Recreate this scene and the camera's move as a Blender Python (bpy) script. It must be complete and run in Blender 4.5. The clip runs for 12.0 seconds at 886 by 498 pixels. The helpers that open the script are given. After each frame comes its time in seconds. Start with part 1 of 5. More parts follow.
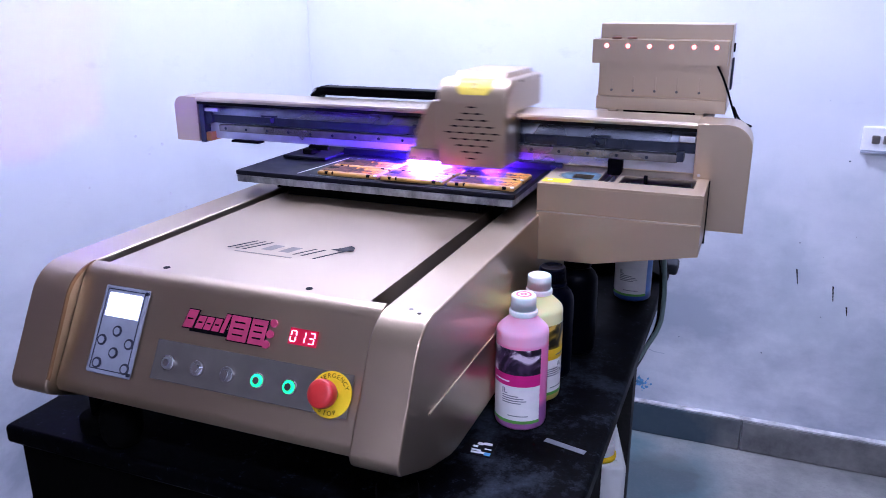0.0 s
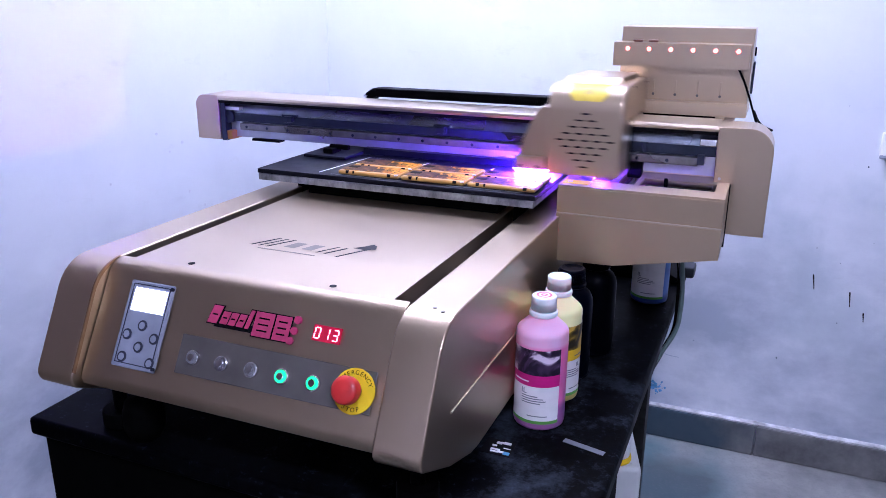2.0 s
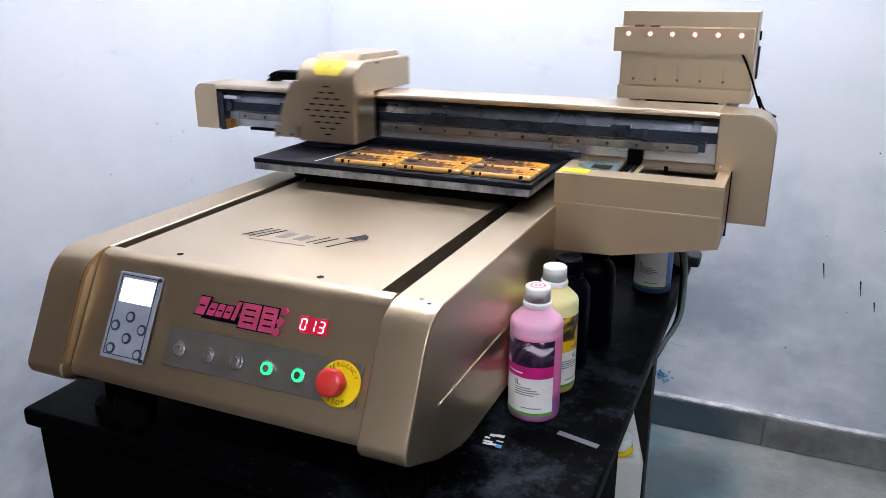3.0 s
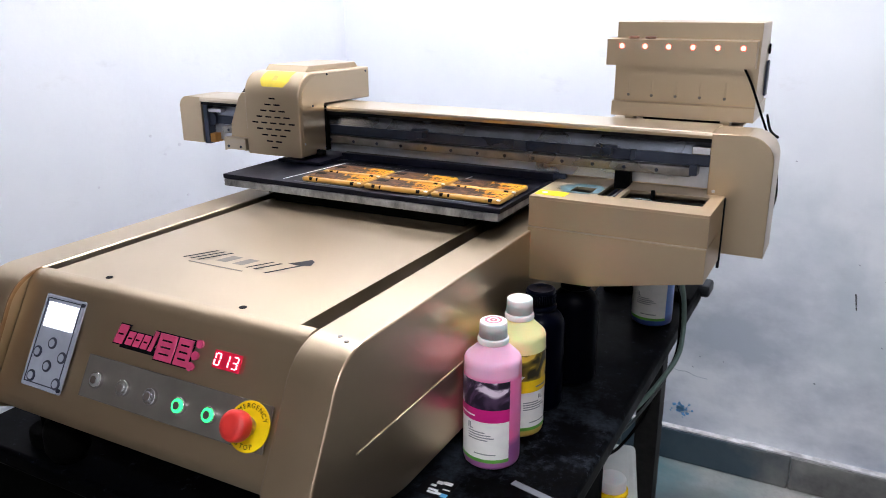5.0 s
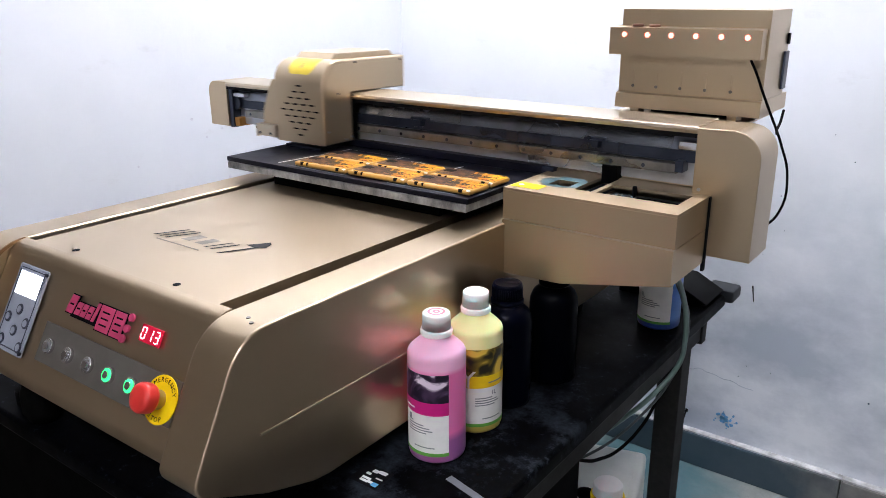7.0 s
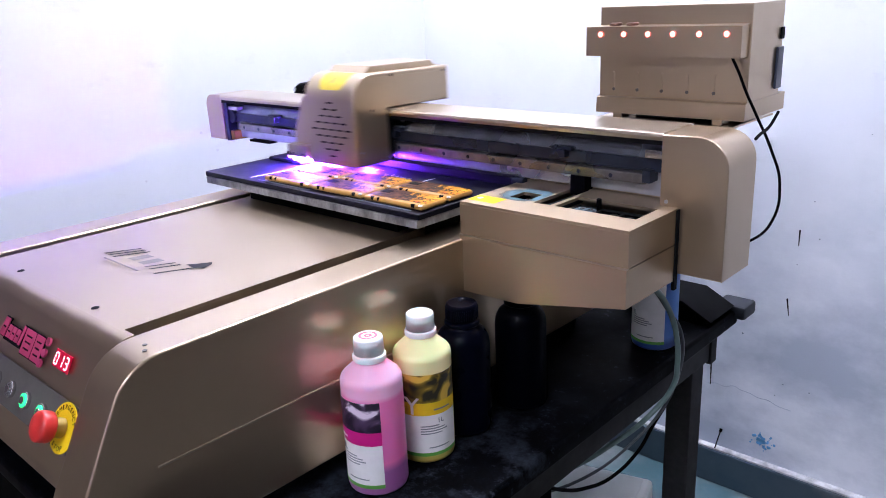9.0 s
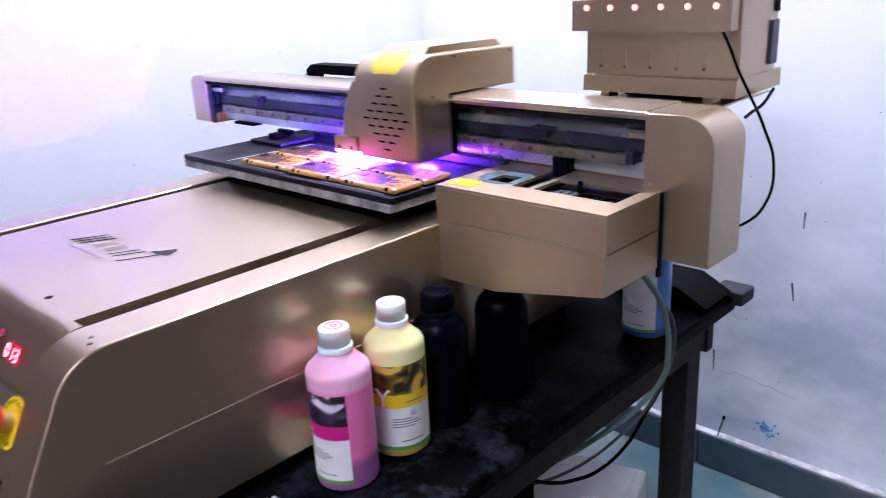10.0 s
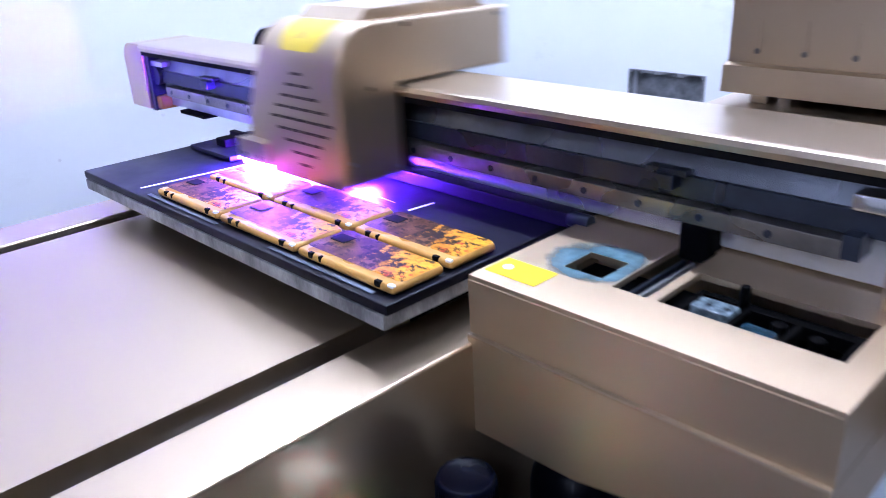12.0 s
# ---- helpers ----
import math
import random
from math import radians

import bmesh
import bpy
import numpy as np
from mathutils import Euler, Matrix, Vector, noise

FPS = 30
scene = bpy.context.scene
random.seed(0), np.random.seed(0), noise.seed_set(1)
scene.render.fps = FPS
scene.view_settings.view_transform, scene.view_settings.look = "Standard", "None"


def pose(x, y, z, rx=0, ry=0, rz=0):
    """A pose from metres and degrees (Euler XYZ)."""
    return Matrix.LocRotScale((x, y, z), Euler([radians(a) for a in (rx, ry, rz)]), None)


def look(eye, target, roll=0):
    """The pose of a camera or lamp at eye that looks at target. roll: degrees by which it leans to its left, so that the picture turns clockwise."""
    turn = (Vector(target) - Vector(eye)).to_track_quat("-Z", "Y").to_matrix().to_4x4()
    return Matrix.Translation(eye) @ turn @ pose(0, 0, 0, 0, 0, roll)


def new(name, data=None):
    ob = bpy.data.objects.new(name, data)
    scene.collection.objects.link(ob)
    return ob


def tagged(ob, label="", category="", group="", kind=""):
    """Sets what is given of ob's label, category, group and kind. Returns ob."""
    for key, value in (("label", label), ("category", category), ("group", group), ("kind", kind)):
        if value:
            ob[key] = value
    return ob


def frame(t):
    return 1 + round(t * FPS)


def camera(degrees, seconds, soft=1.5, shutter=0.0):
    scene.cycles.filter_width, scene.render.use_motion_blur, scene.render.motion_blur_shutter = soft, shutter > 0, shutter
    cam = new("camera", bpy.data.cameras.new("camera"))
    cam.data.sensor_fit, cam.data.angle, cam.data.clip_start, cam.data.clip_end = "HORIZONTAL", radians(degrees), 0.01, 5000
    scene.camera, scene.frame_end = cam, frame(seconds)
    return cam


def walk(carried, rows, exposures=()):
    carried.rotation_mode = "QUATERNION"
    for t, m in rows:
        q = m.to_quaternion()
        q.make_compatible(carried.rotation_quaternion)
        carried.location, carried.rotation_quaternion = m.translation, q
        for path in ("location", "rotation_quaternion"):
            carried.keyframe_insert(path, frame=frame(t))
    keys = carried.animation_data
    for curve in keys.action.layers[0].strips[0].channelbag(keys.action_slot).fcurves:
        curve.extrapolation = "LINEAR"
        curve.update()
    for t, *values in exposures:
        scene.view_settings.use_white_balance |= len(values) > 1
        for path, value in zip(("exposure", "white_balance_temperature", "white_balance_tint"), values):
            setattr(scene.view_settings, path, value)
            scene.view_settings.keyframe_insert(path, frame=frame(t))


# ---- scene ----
cam = camera(59.1, 12.0, 0.7, 0.5)
PATH = [
    (0, (-0.017, 0.102, 1.499), (-0.72, 1.871, 0.887), -0.1),
    (0.5, (-0.029, 0.092, 1.499), (-0.751, 1.857, 0.895), -0.0),
    (1, (-0.037, 0.087, 1.499), (-0.763, 1.853, 0.901), 0.3),
    (1.5, (-0.035, 0.085, 1.498), (-0.762, 1.848, 0.895), 0.4),
    (2, (-0.032, 0.087, 1.498), (-0.759, 1.848, 0.89), 0.4),
    (2.5, (-0.021, 0.094, 1.497), (-0.748, 1.852, 0.879), 0.2),
    (3, (-0.003, 0.12, 1.495), (-0.764, 1.857, 0.858), -0.1),
    (3.2, (0.003, 0.144, 1.492), (-0.769, 1.875, 0.853), -0.2),
    (4.8, (0.067, 0.266, 1.495), (-0.775, 1.964, 0.859), -0.3),
    (5, (0.101, 0.286, 1.487), (-0.792, 1.969, 0.88), -0.2),
    (5.5, (0.195, 0.344, 1.483), (-0.812, 1.956, 0.862), 0.6),
    (6, (0.261, 0.392, 1.477), (-0.857, 1.925, 0.846), -0.0),
    (6.5, (0.294, 0.416, 1.476), (-0.847, 1.932, 0.844), 0.2),
    (6.7, (0.299, 0.42, 1.479), (-0.827, 1.949, 0.85), -0.2),
    (8.3, (0.36, 0.55, 1.471), (-0.888, 1.979, 0.84), -1.1),
    (8.5, (0.383, 0.577, 1.473), (-0.88, 1.99, 0.835), -1.3),
    (9, (0.424, 0.622, 1.474), (-0.876, 2.013, 0.861), -2.6),
    (9.5, (0.453, 0.657, 1.468), (-0.897, 2.005, 0.868), -2.9),
    (9.8, (0.449, 0.680, 1.463), (-0.911, 2.013, 0.813), -3.0),
    (10, (0.437, 0.703, 1.46), (-0.886, 2.052, 0.806), -3.2),
    (10.5, (0.333, 0.799, 1.453), (-0.9, 2.228, 0.792), -2.4),
    (11, (0.197, 0.881, 1.444), (-1.048, 2.3, 0.783), -2.7),
    (11.5, (0.115, 0.972, 1.447), (-1.122, 2.369, 0.729), -2.9),
    (12, (0.03, 1.109, 1.434), (-1.306, 2.384, 0.666), -2.7),
]
TONE = [
    (0, -0.14, 5230, 31),
    (0.23, -0.14, 5230, 31),
    (0.31, -0.14, 6250, 11),
    (0.99, -0.13, 6250, 11),
    (1.07, -0.13, 5230, 31),
    (1.6, -0.13, 5230, 31),
    (1.68, -0.13, 6250, 11),
    (1.83, -0.13, 6250, 11),
    (1.91, -0.13, 5230, 31),
    (2.42, -0.12, 5230, 31),
    (2.5, -0.12, 6250, 11),
    (3.14, -0.11, 6267, 11),
    (3.22, -0.11, 5430, 22),
    (3.8, -0.07, 5560, 22),
    (3.88, -0.07, 6360, 11),
    (4.02, -0.06, 6377, 11),
    (4.1, -0.05, 5650, 22),
    (4.62, -0.02, 5760, 22),
    (4.7, -0.02, 6462, 11),
    (5.31, 0.0, 6500, 11),
    (5.39, 0.0, 5850, 22),
    (5.94, 0.01, 5850, 22),
    (6.02, 0.01, 6900, 11),
    (6.15, 0.01, 6900, 11),
    (6.23, 0.02, 5850, 22),
    (6.79, 0.02, 5850, 22),
    (6.87, 0.02, 6500, 11),
    (7.49, 0.03, 6500, 11),
    (7.57, 0.03, 5850, 22),
    (8.1, 0.04, 5850, 22),
    (8.18, 0.04, 6900, 11),
    (8.37, 0.04, 6900, 11),
    (8.45, 0.04, 5680, 22),
    (8.98, 0.05, 5680, 22),
    (9.06, 0.05, 6500, 11),
    (9.63, 0.09, 6500, 11),
    (9.71, 0.1, 5850, 22),
    (10.35, 0.14, 5850, 22),
    (10.43, 0.15, 6900, 11),
    (10.57, 0.14, 6900, 11),
    (10.65, 0.14, 5850, 22),
    (11.16, 0.09, 5850, 22),
    (11.24, 0.09, 5600, 9),
    (11.87, 0.05, 5600, 9),
    (11.95, 0.04, 5250, 17),
    (12, 0.04, 5250, 17),
]
walk(cam, [(t, look(eye, target, roll)) for t, eye, target, roll in PATH], TONE)

# ---- world, lights, exposure ----
world = bpy.data.worlds.new("world")
scene.world = world
world.use_nodes = True
world.node_tree.nodes["Background"].inputs[0].default_value = (0.55, 0.62, 0.75, 1)
world.node_tree.nodes["Background"].inputs[1].default_value = 0.01
TUBE_POWER, FILL_POWER, UV_POWER = 288.0, 250.0, 7600.0

# ---- small builders ----
ORIGIN = {}


def thing(name, at, label, category, group="", kind=""):
    ob = new(name)
    ob.empty_display_size = 0.05
    ob.location = at
    ORIGIN[ob] = Vector(at)
    return tagged(ob, label, category, group, kind)


def soft_normals(bm, limit):
    """Corner normals that round shallow edges only, weighted by area so that flat faces stay flat."""
    bm.normal_update()
    bm.faces.index_update()
    area = [f.calc_area() for f in bm.faces]
    hard = math.cos(radians(limit))
    out = []
    for f in bm.faces:
        for loop in f.loops:
            total = f.normal * area[f.index]
            seen, queue = {f}, [f]
            while queue:
                g = queue.pop()
                for e in g.edges:
                    if loop.vert not in e.verts or len(e.link_faces) != 2:
                        continue
                    a, b = e.link_faces
                    other = b if a is g else a
                    if other not in seen and a.normal.dot(b.normal) > hard:
                        seen.add(other)
                        queue.append(other)
                        total = total + other.normal * area[other.index]
            out.append(total.normalized() if total.length > 1e-12 else f.normal.copy())
    return out


def part(name, bm, mat, parent=None, label="", smooth=False):
    """Links a bmesh, given in world coordinates, as one mesh under a thing or a part."""
    while parent and parent.parent and parent.parent.parent:
        parent = parent.parent
    me = bpy.data.meshes.new(name)
    base = ORIGIN[parent] if parent else Vector((0, 0, 0))
    bmesh.ops.translate(bm, verts=bm.verts, vec=-base)
    bmesh.ops.recalc_face_normals(bm, faces=bm.faces)
    normals = soft_normals(bm, 180 if smooth else 38)
    bm.to_mesh(me)
    bm.free()
    for p in me.polygons:
        p.use_smooth = True
    me.normals_split_custom_set(normals)
    for m in (mat if isinstance(mat, (list, tuple)) else [mat]):
        me.materials.append(m)
    ob = new(name, me)
    if parent:
        ob.parent = parent
    ORIGIN[ob] = Vector(base)
    return tagged(ob, label)


def structure(name, bm, mat, label, category=""):
    return tagged(part(name, bm, mat), label, category or name, kind="structure")


def box(x0, x1, y0, y1, z0, z1, bevel=0.0, segs=2, bm=None, mat=None):
    own = bmesh.new()
    bmesh.ops.create_cube(own, size=1)
    for v in own.verts:
        v.co = Vector(((x0, x1)[v.co.x > 0], (y0, y1)[v.co.y > 0], (z0, z1)[v.co.z > 0]))
    if bevel:
        bmesh.ops.bevel(own, geom=own.edges[:], offset=bevel, segments=segs, affect="EDGES", profile=0.5)
    if mat is not None:
        bmesh.ops.transform(own, verts=own.verts, matrix=mat)
    return merged(bm, own)


def merged(bm, own):
    if bm is None:
        return own
    me = bpy.data.meshes.new("join")
    own.to_mesh(me)
    own.free()
    bm.from_mesh(me)
    bpy.data.meshes.remove(me)
    return bm


def rod(p, q, r, segs=20, bevel=0.0, r2=None, bm=None):
    """A cylinder or cone from p to q."""
    own = bmesh.new()
    p, q = Vector(p), Vector(q)
    d = q - p
    bmesh.ops.create_cone(own, cap_ends=True, segments=segs, radius1=r, radius2=r if r2 is None else r2, depth=d.length)
    if bevel:
        rims = [e for e in own.edges if abs(e.verts[0].co.z - e.verts[1].co.z) < 1e-6]
        bmesh.ops.bevel(own, geom=rims, offset=bevel, segments=2, affect="EDGES", profile=0.5)
    m = Matrix.Translation((p + q) / 2) @ d.to_track_quat("Z", "Y").to_matrix().to_4x4()
    bmesh.ops.transform(own, verts=own.verts, matrix=m)
    return merged(bm, own)


def lathe(profile, at, segs=40, a0=0.0, a1=360.0, bm=None, caps=True):
    """Turns (radius, height) pairs round a vertical axis at the place at."""
    own = bmesh.new()
    full = abs(a1 - a0) >= 359.9
    n = segs if full else segs + 1
    rings = []
    for r, z in profile:
        ring = []
        for i in range(n):
            a = radians(a0 + (a1 - a0) * i / segs)
            ring.append(own.verts.new((at[0] + r * math.cos(a), at[1] + r * math.sin(a), at[2] + z)))
        rings.append(ring)
    for lo, hi in zip(rings, rings[1:]):
        for i in range(n if full else n - 1):
            j = (i + 1) % n
            own.faces.new((lo[i], lo[j], hi[j], hi[i]))
    if full and caps:
        for ring in (rings[0], rings[-1]):
            own.faces.new(ring)
    return merged(bm, own)


def sweep_x(outline, x0, x1, bevel=0.0, segs=2, bm=None):
    """A solid whose outline in y and z runs from x0 to x1."""
    own = bmesh.new()
    a = [own.verts.new((x0, y, z)) for y, z in outline]
    b = [own.verts.new((x1, y, z)) for y, z in outline]
    own.faces.new(a)
    own.faces.new(b[::-1])
    for i in range(len(a)):
        j = (i + 1) % len(a)
        own.faces.new((a[i], b[i], b[j], a[j]))
    bmesh.ops.recalc_face_normals(own, faces=own.faces)
    if bevel:
        rims = [e for e in own.edges if abs(e.verts[0].co.x - e.verts[1].co.x) < 1e-6]
        bmesh.ops.bevel(own, geom=rims, offset=bevel, segments=segs, affect="EDGES", profile=0.5)
    return merged(bm, own)


def sweep_y(outline, y0, y1, bevel=0.0, segs=2, bm=None):
    """A solid whose outline in x and z runs from y0 to y1."""
    own = sweep_x([(x, z) for x, z in outline], y0, y1, bevel, segs)
    for v in own.verts:
        v.co = Vector((v.co.y, v.co.x, v.co.z))
    return merged(bm, own)


def arc(cy, cz, r, a0, a1, n=6):
    return [(cy + r * math.cos(radians(a0 + (a1 - a0) * i / n)), cz + r * math.sin(radians(a0 + (a1 - a0) * i / n))) for i in range(n + 1)]


def plate(x0, x1, y0, y1, z0, z1, holes):
    """A flat plate with rectangular holes (x0, x1, y0, y1) through it."""
    xs = sorted({x0, x1, *(v for h in holes for v in h[:2])})
    ys = sorted({y0, y1, *(v for h in holes for v in h[2:])})
    solid = {}
    for i in range(len(xs) - 1):
        for j in range(len(ys) - 1):
            cx, cy = (xs[i] + xs[i + 1]) / 2, (ys[j] + ys[j + 1]) / 2
            solid[i, j] = not any(h[0] < cx < h[1] and h[2] < cy < h[3] for h in holes)
    bm = bmesh.new()
    grid = {}

    def v(i, j, top):
        if (i, j, top) not in grid:
            grid[i, j, top] = bm.verts.new((xs[i], ys[j], z1 if top else z0))
        return grid[i, j, top]

    for (i, j), s in solid.items():
        if not s:
            continue
        for top in (0, 1):
            bm.faces.new((v(i, j, top), v(i + 1, j, top), v(i + 1, j + 1, top), v(i, j + 1, top)))
        for di, dj, a, b in ((-1, 0, (0, 0), (0, 1)), (1, 0, (1, 0), (1, 1)), (0, -1, (0, 0), (1, 0)), (0, 1, (0, 1), (1, 1))):
            if not solid.get((i + di, j + dj), False):
                bm.faces.new((v(i + a[0], j + a[1], 0), v(i + b[0], j + b[1], 0), v(i + b[0], j + b[1], 1), v(i + a[0], j + a[1], 1)))
    return bm


def lettering(name, text, size, matrix, mat, parent, thick=0.0003, align="CENTER"):
    while parent.parent and parent.parent.parent:
        parent = parent.parent
    cu = bpy.data.curves.new(name, "FONT")
    cu.body, cu.size, cu.align_x, cu.align_y, cu.extrude = text, size, align, "CENTER", thick
    tmp = bpy.data.objects.new(name, cu)
    scene.collection.objects.link(tmp)
    me = bpy.data.meshes.new_from_object(tmp)
    bpy.data.objects.remove(tmp)
    bpy.data.curves.remove(cu)
    me.transform(Matrix.Translation(-ORIGIN[parent]) @ matrix)
    me.materials.clear()
    me.materials.append(mat)
    ob = new(name, me)
    ob.parent = parent
    ORIGIN[ob] = ORIGIN[parent]
    return ob


def cable(name, points, r, mat, label, category, parent=None):
    cu = bpy.data.curves.new(name, "CURVE")
    cu.dimensions, cu.bevel_depth, cu.bevel_resolution, cu.resolution_u = "3D", r, 3, 10
    sp = cu.splines.new("BEZIER")
    sp.bezier_points.add(len(points) - 1)
    for b, p in zip(sp.bezier_points, points):
        b.co = p
        b.handle_left_type = b.handle_right_type = "AUTO"
    tmp = bpy.data.objects.new(name, cu)
    scene.collection.objects.link(tmp)
    me = bpy.data.meshes.new_from_object(tmp)
    bpy.data.objects.remove(tmp)
    bpy.data.curves.remove(cu)
    for p in me.polygons:
        p.use_smooth = True
    me.materials.clear()
    me.materials.append(mat)
    ob = new(name, me)
    ORIGIN[ob] = Vector((0, 0, 0))
    return tagged(ob, label, category)


# ---- materials ----
class Nodes:
    def __init__(self, name):
        self.mat = bpy.data.materials.new(name)
        self.mat.use_nodes = True
        self.t = self.mat.node_tree
        self.b = self.t.nodes["Principled BSDF"]
        self.co = self.t.nodes.new("ShaderNodeTexCoord").outputs["Object"]

    def set(self, **kw):
        for k, v in kw.items():
            self.b.inputs[k.replace("_", " ")].default_value = v
        return self

    def noise(self, scale, detail=4, rough=0.55, stretch=None, src=None, warp=0.0):
        n = self.t.nodes.new("ShaderNodeTexNoise")
        n.inputs["Scale"].default_value, n.inputs["Detail"].default_value, n.inputs["Roughness"].default_value = scale, detail, rough
        n.inputs["Distortion"].default_value = warp
        co = src or self.co
        if stretch:
            m = self.t.nodes.new("ShaderNodeMapping")
            m.inputs["Scale"].default_value = stretch
            self.t.links.new(co, m.inputs[0])
            co = m.outputs[0]
        self.t.links.new(co, n.inputs["Vector"])
        return n.outputs["Fac"]

    def ramp(self, fac, stops, mode="LINEAR"):
        r = self.t.nodes.new("ShaderNodeValToRGB")
        r.color_ramp.interpolation = mode
        e = r.color_ramp.elements
        while len(e) < len(stops):
            e.new(0.5)
        for el, (p, c) in zip(e, stops):
            el.position = p
            el.color = (*c, 1) if isinstance(c, tuple) else (c, c, c, 1)
        self.t.links.new(fac, r.inputs[0])
        return r.outputs[0]

    def mix(self, fac, a, b, mode="MIX"):
        m = self.t.nodes.new("ShaderNodeMix")
        m.data_type, m.blend_type = "RGBA", mode
        for sock, v in ((m.inputs["Factor"], fac), (m.inputs["A"], a), (m.inputs["B"], b)):
            if isinstance(v, bpy.types.NodeSocket):
                self.t.links.new(v, sock)
            elif isinstance(v, tuple):
                sock.default_value = (*v, 1)
            else:
                sock.default_value = v
        return m.outputs["Result"]

    def sep(self, axis):
        s = self.t.nodes.new("ShaderNodeSeparateXYZ")
        self.t.links.new(self.co, s.inputs[0])
        return s.outputs[axis]

    def span(self, val, a, b):
        m = self.t.nodes.new("ShaderNodeMapRange")
        m.inputs[1].default_value, m.inputs[2].default_value = a, b
        self.t.links.new(val, m.inputs[0])
        return m.outputs[0]

    def math(self, op, a, b):
        m = self.t.nodes.new("ShaderNodeMath")
        m.operation = op
        for sock, v in zip(m.inputs, (a, b)):
            if isinstance(v, bpy.types.NodeSocket):
                self.t.links.new(v, sock)
            else:
                sock.default_value = v
        return m.outputs[0]

    def link(self, out, name):
        self.t.links.new(out, self.b.inputs[name])
        return self

    def bump(self, height, strength=0.2, dist=0.001):
        n = self.t.nodes.new("ShaderNodeBump")
        n.inputs["Strength"].default_value, n.inputs["Distance"].default_value = strength, dist
        self.t.links.new(height, n.inputs["Height"])
        self.t.links.new(n.outputs[0], self.b.inputs["Normal"])
        return self


def plain(name, color, rough=0.5, metal=0.0, vary=0.12, scale=60, bump=0.05, spec=0.5):
    """A surface of one colour with slight mottling, uneven gloss and fine grain."""
    n = Nodes(name).set(Metallic=metal)
    n.b.inputs["Specular IOR Level"].default_value = spec
    f = n.noise(scale, 5)
    lo = tuple(c * (1 - vary) for c in color)
    hi = tuple(min(1, c * (1 + vary)) for c in color)
    n.link(n.ramp(f, [(0.3, lo), (0.7, hi)]), "Base Color")
    g = n.noise(scale * 0.2, 3)
    n.link(n.ramp(g, [(0.3, max(0.02, rough - 0.06)), (0.7, min(1, rough + 0.06))]), "Roughness")
    if bump:
        n.bump(n.noise(scale * 12, 2), bump, 0.0004)
    return n.mat


def glow(name, color, power):
    n = Nodes(name)
    n.b.inputs["Base Color"].default_value = (*color, 1)
    n.b.inputs["Emission Color"].default_value = (*color, 1)
    n.b.inputs["Emission Strength"].default_value = power
    return n.mat


def champagne_paint(name, color, rough):
    """Metallic lacquer with cloudy smears of fingerprints and dust."""
    n = Nodes(name).set(Metallic=0.95)
    cloud = n.noise(4, 1, 0.4)
    c = n.ramp(cloud, [(0.25, tuple(v * 0.94 for v in color)), (0.75, tuple(v * 1.05 for v in color))])
    n.link(c, "Base Color")
    smear = n.noise(6, 1, 0.4)
    n.link(n.ramp(smear, [(0.3, rough - 0.02), (0.72, rough + 0.03)]), "Roughness")
    return n.mat


TAN = champagne_paint("champagne_paint", (0.53, 0.418, 0.285), 0.33)
TAN_SATIN = champagne_paint("champagne_satin_paint", (0.53, 0.412, 0.275), 0.45)
TAN_PALE = champagne_paint("champagne_paint_pale", (0.59, 0.497, 0.372), 0.31)
BLACK = plain("black_plastic", (0.0012, 0.0012, 0.0015), 0.5, spec=0.03)
BLACK_STEEL = plain("black_painted_steel", (0.0015, 0.0015, 0.0015), 0.6, vary=0.3, spec=0.015)
FRAME_STEEL = plain("grey_black_frame_steel", (0.015, 0.0145, 0.014), 0.55, vary=0.3, spec=0.15)
DARK_METAL = plain("dark_blued_metal", (0.03, 0.038, 0.06), 0.3, 0.7, 0.25, 30)
STEEL = plain("brushed_steel", (0.55, 0.56, 0.58), 0.3, 0.9, 0.15, 40)
CHROME = plain("chrome", (0.7, 0.7, 0.72), 0.12, 1.0, 0.05, 40, 0)
ALU = plain("anodised_aluminium", (0.5, 0.53, 0.58), 0.32, 0.75, 0.12, 25)
FACE_METAL = plain("grey_streaked_metal", (0.2, 0.22, 0.26), 0.3, 0.85, 0.35, 14)
RAIL_METAL = plain("bronzed_rail_steel", (0.21, 0.2, 0.19), 0.3, 0.85, 0.35, 25)
WHITE_PLASTIC = plain("white_plastic", (0.88, 0.88, 0.89), 0.4, 0, 0.04)
GREY_PLATE = plain("grey_anodised_plate", (0.16, 0.145, 0.13), 0.4, 0.5, 0.1, 30)
PAD = plain("blue_grey_membrane", (0.33, 0.36, 0.43), 0.35, 0.1, 0.1, 30)
PAD_DARK = plain("dark_blue_print", (0.025, 0.03, 0.055), 0.4)
SCREEN = glow("lit_screen", (0.92, 0.95, 1.0), 3.0)
RED_DIGIT = glow("red_digit_glow", (1.0, 0.4, 0.45), 3.0)
RED_FACE = glow("red_display_window", (0.5, 0.0, 0.03), 0.28)
GREEN_RING = glow("green_ring_glow", (0.03, 1.0, 0.22), 1.7)
RED_LED = glow("red_led_glow", (1.0, 0.16, 0.12), 7.0)
YELLOW = plain("yellow_sticker", (0.9, 0.64, 0.005), 0.55, 0, 0.06, spec=0.2)
YELLOW_PALE = plain("pale_yellow_sticker", (0.72, 0.55, 0.06), 0.5, 0, 0.08, spec=0.3)
RED = plain("red_plastic", (0.6, 0.03, 0.025), 0.35, 0, 0.06)
PINK = plain("pink_acrylic", (0.52, 0.05, 0.14), 0.35, 0, 0.15)
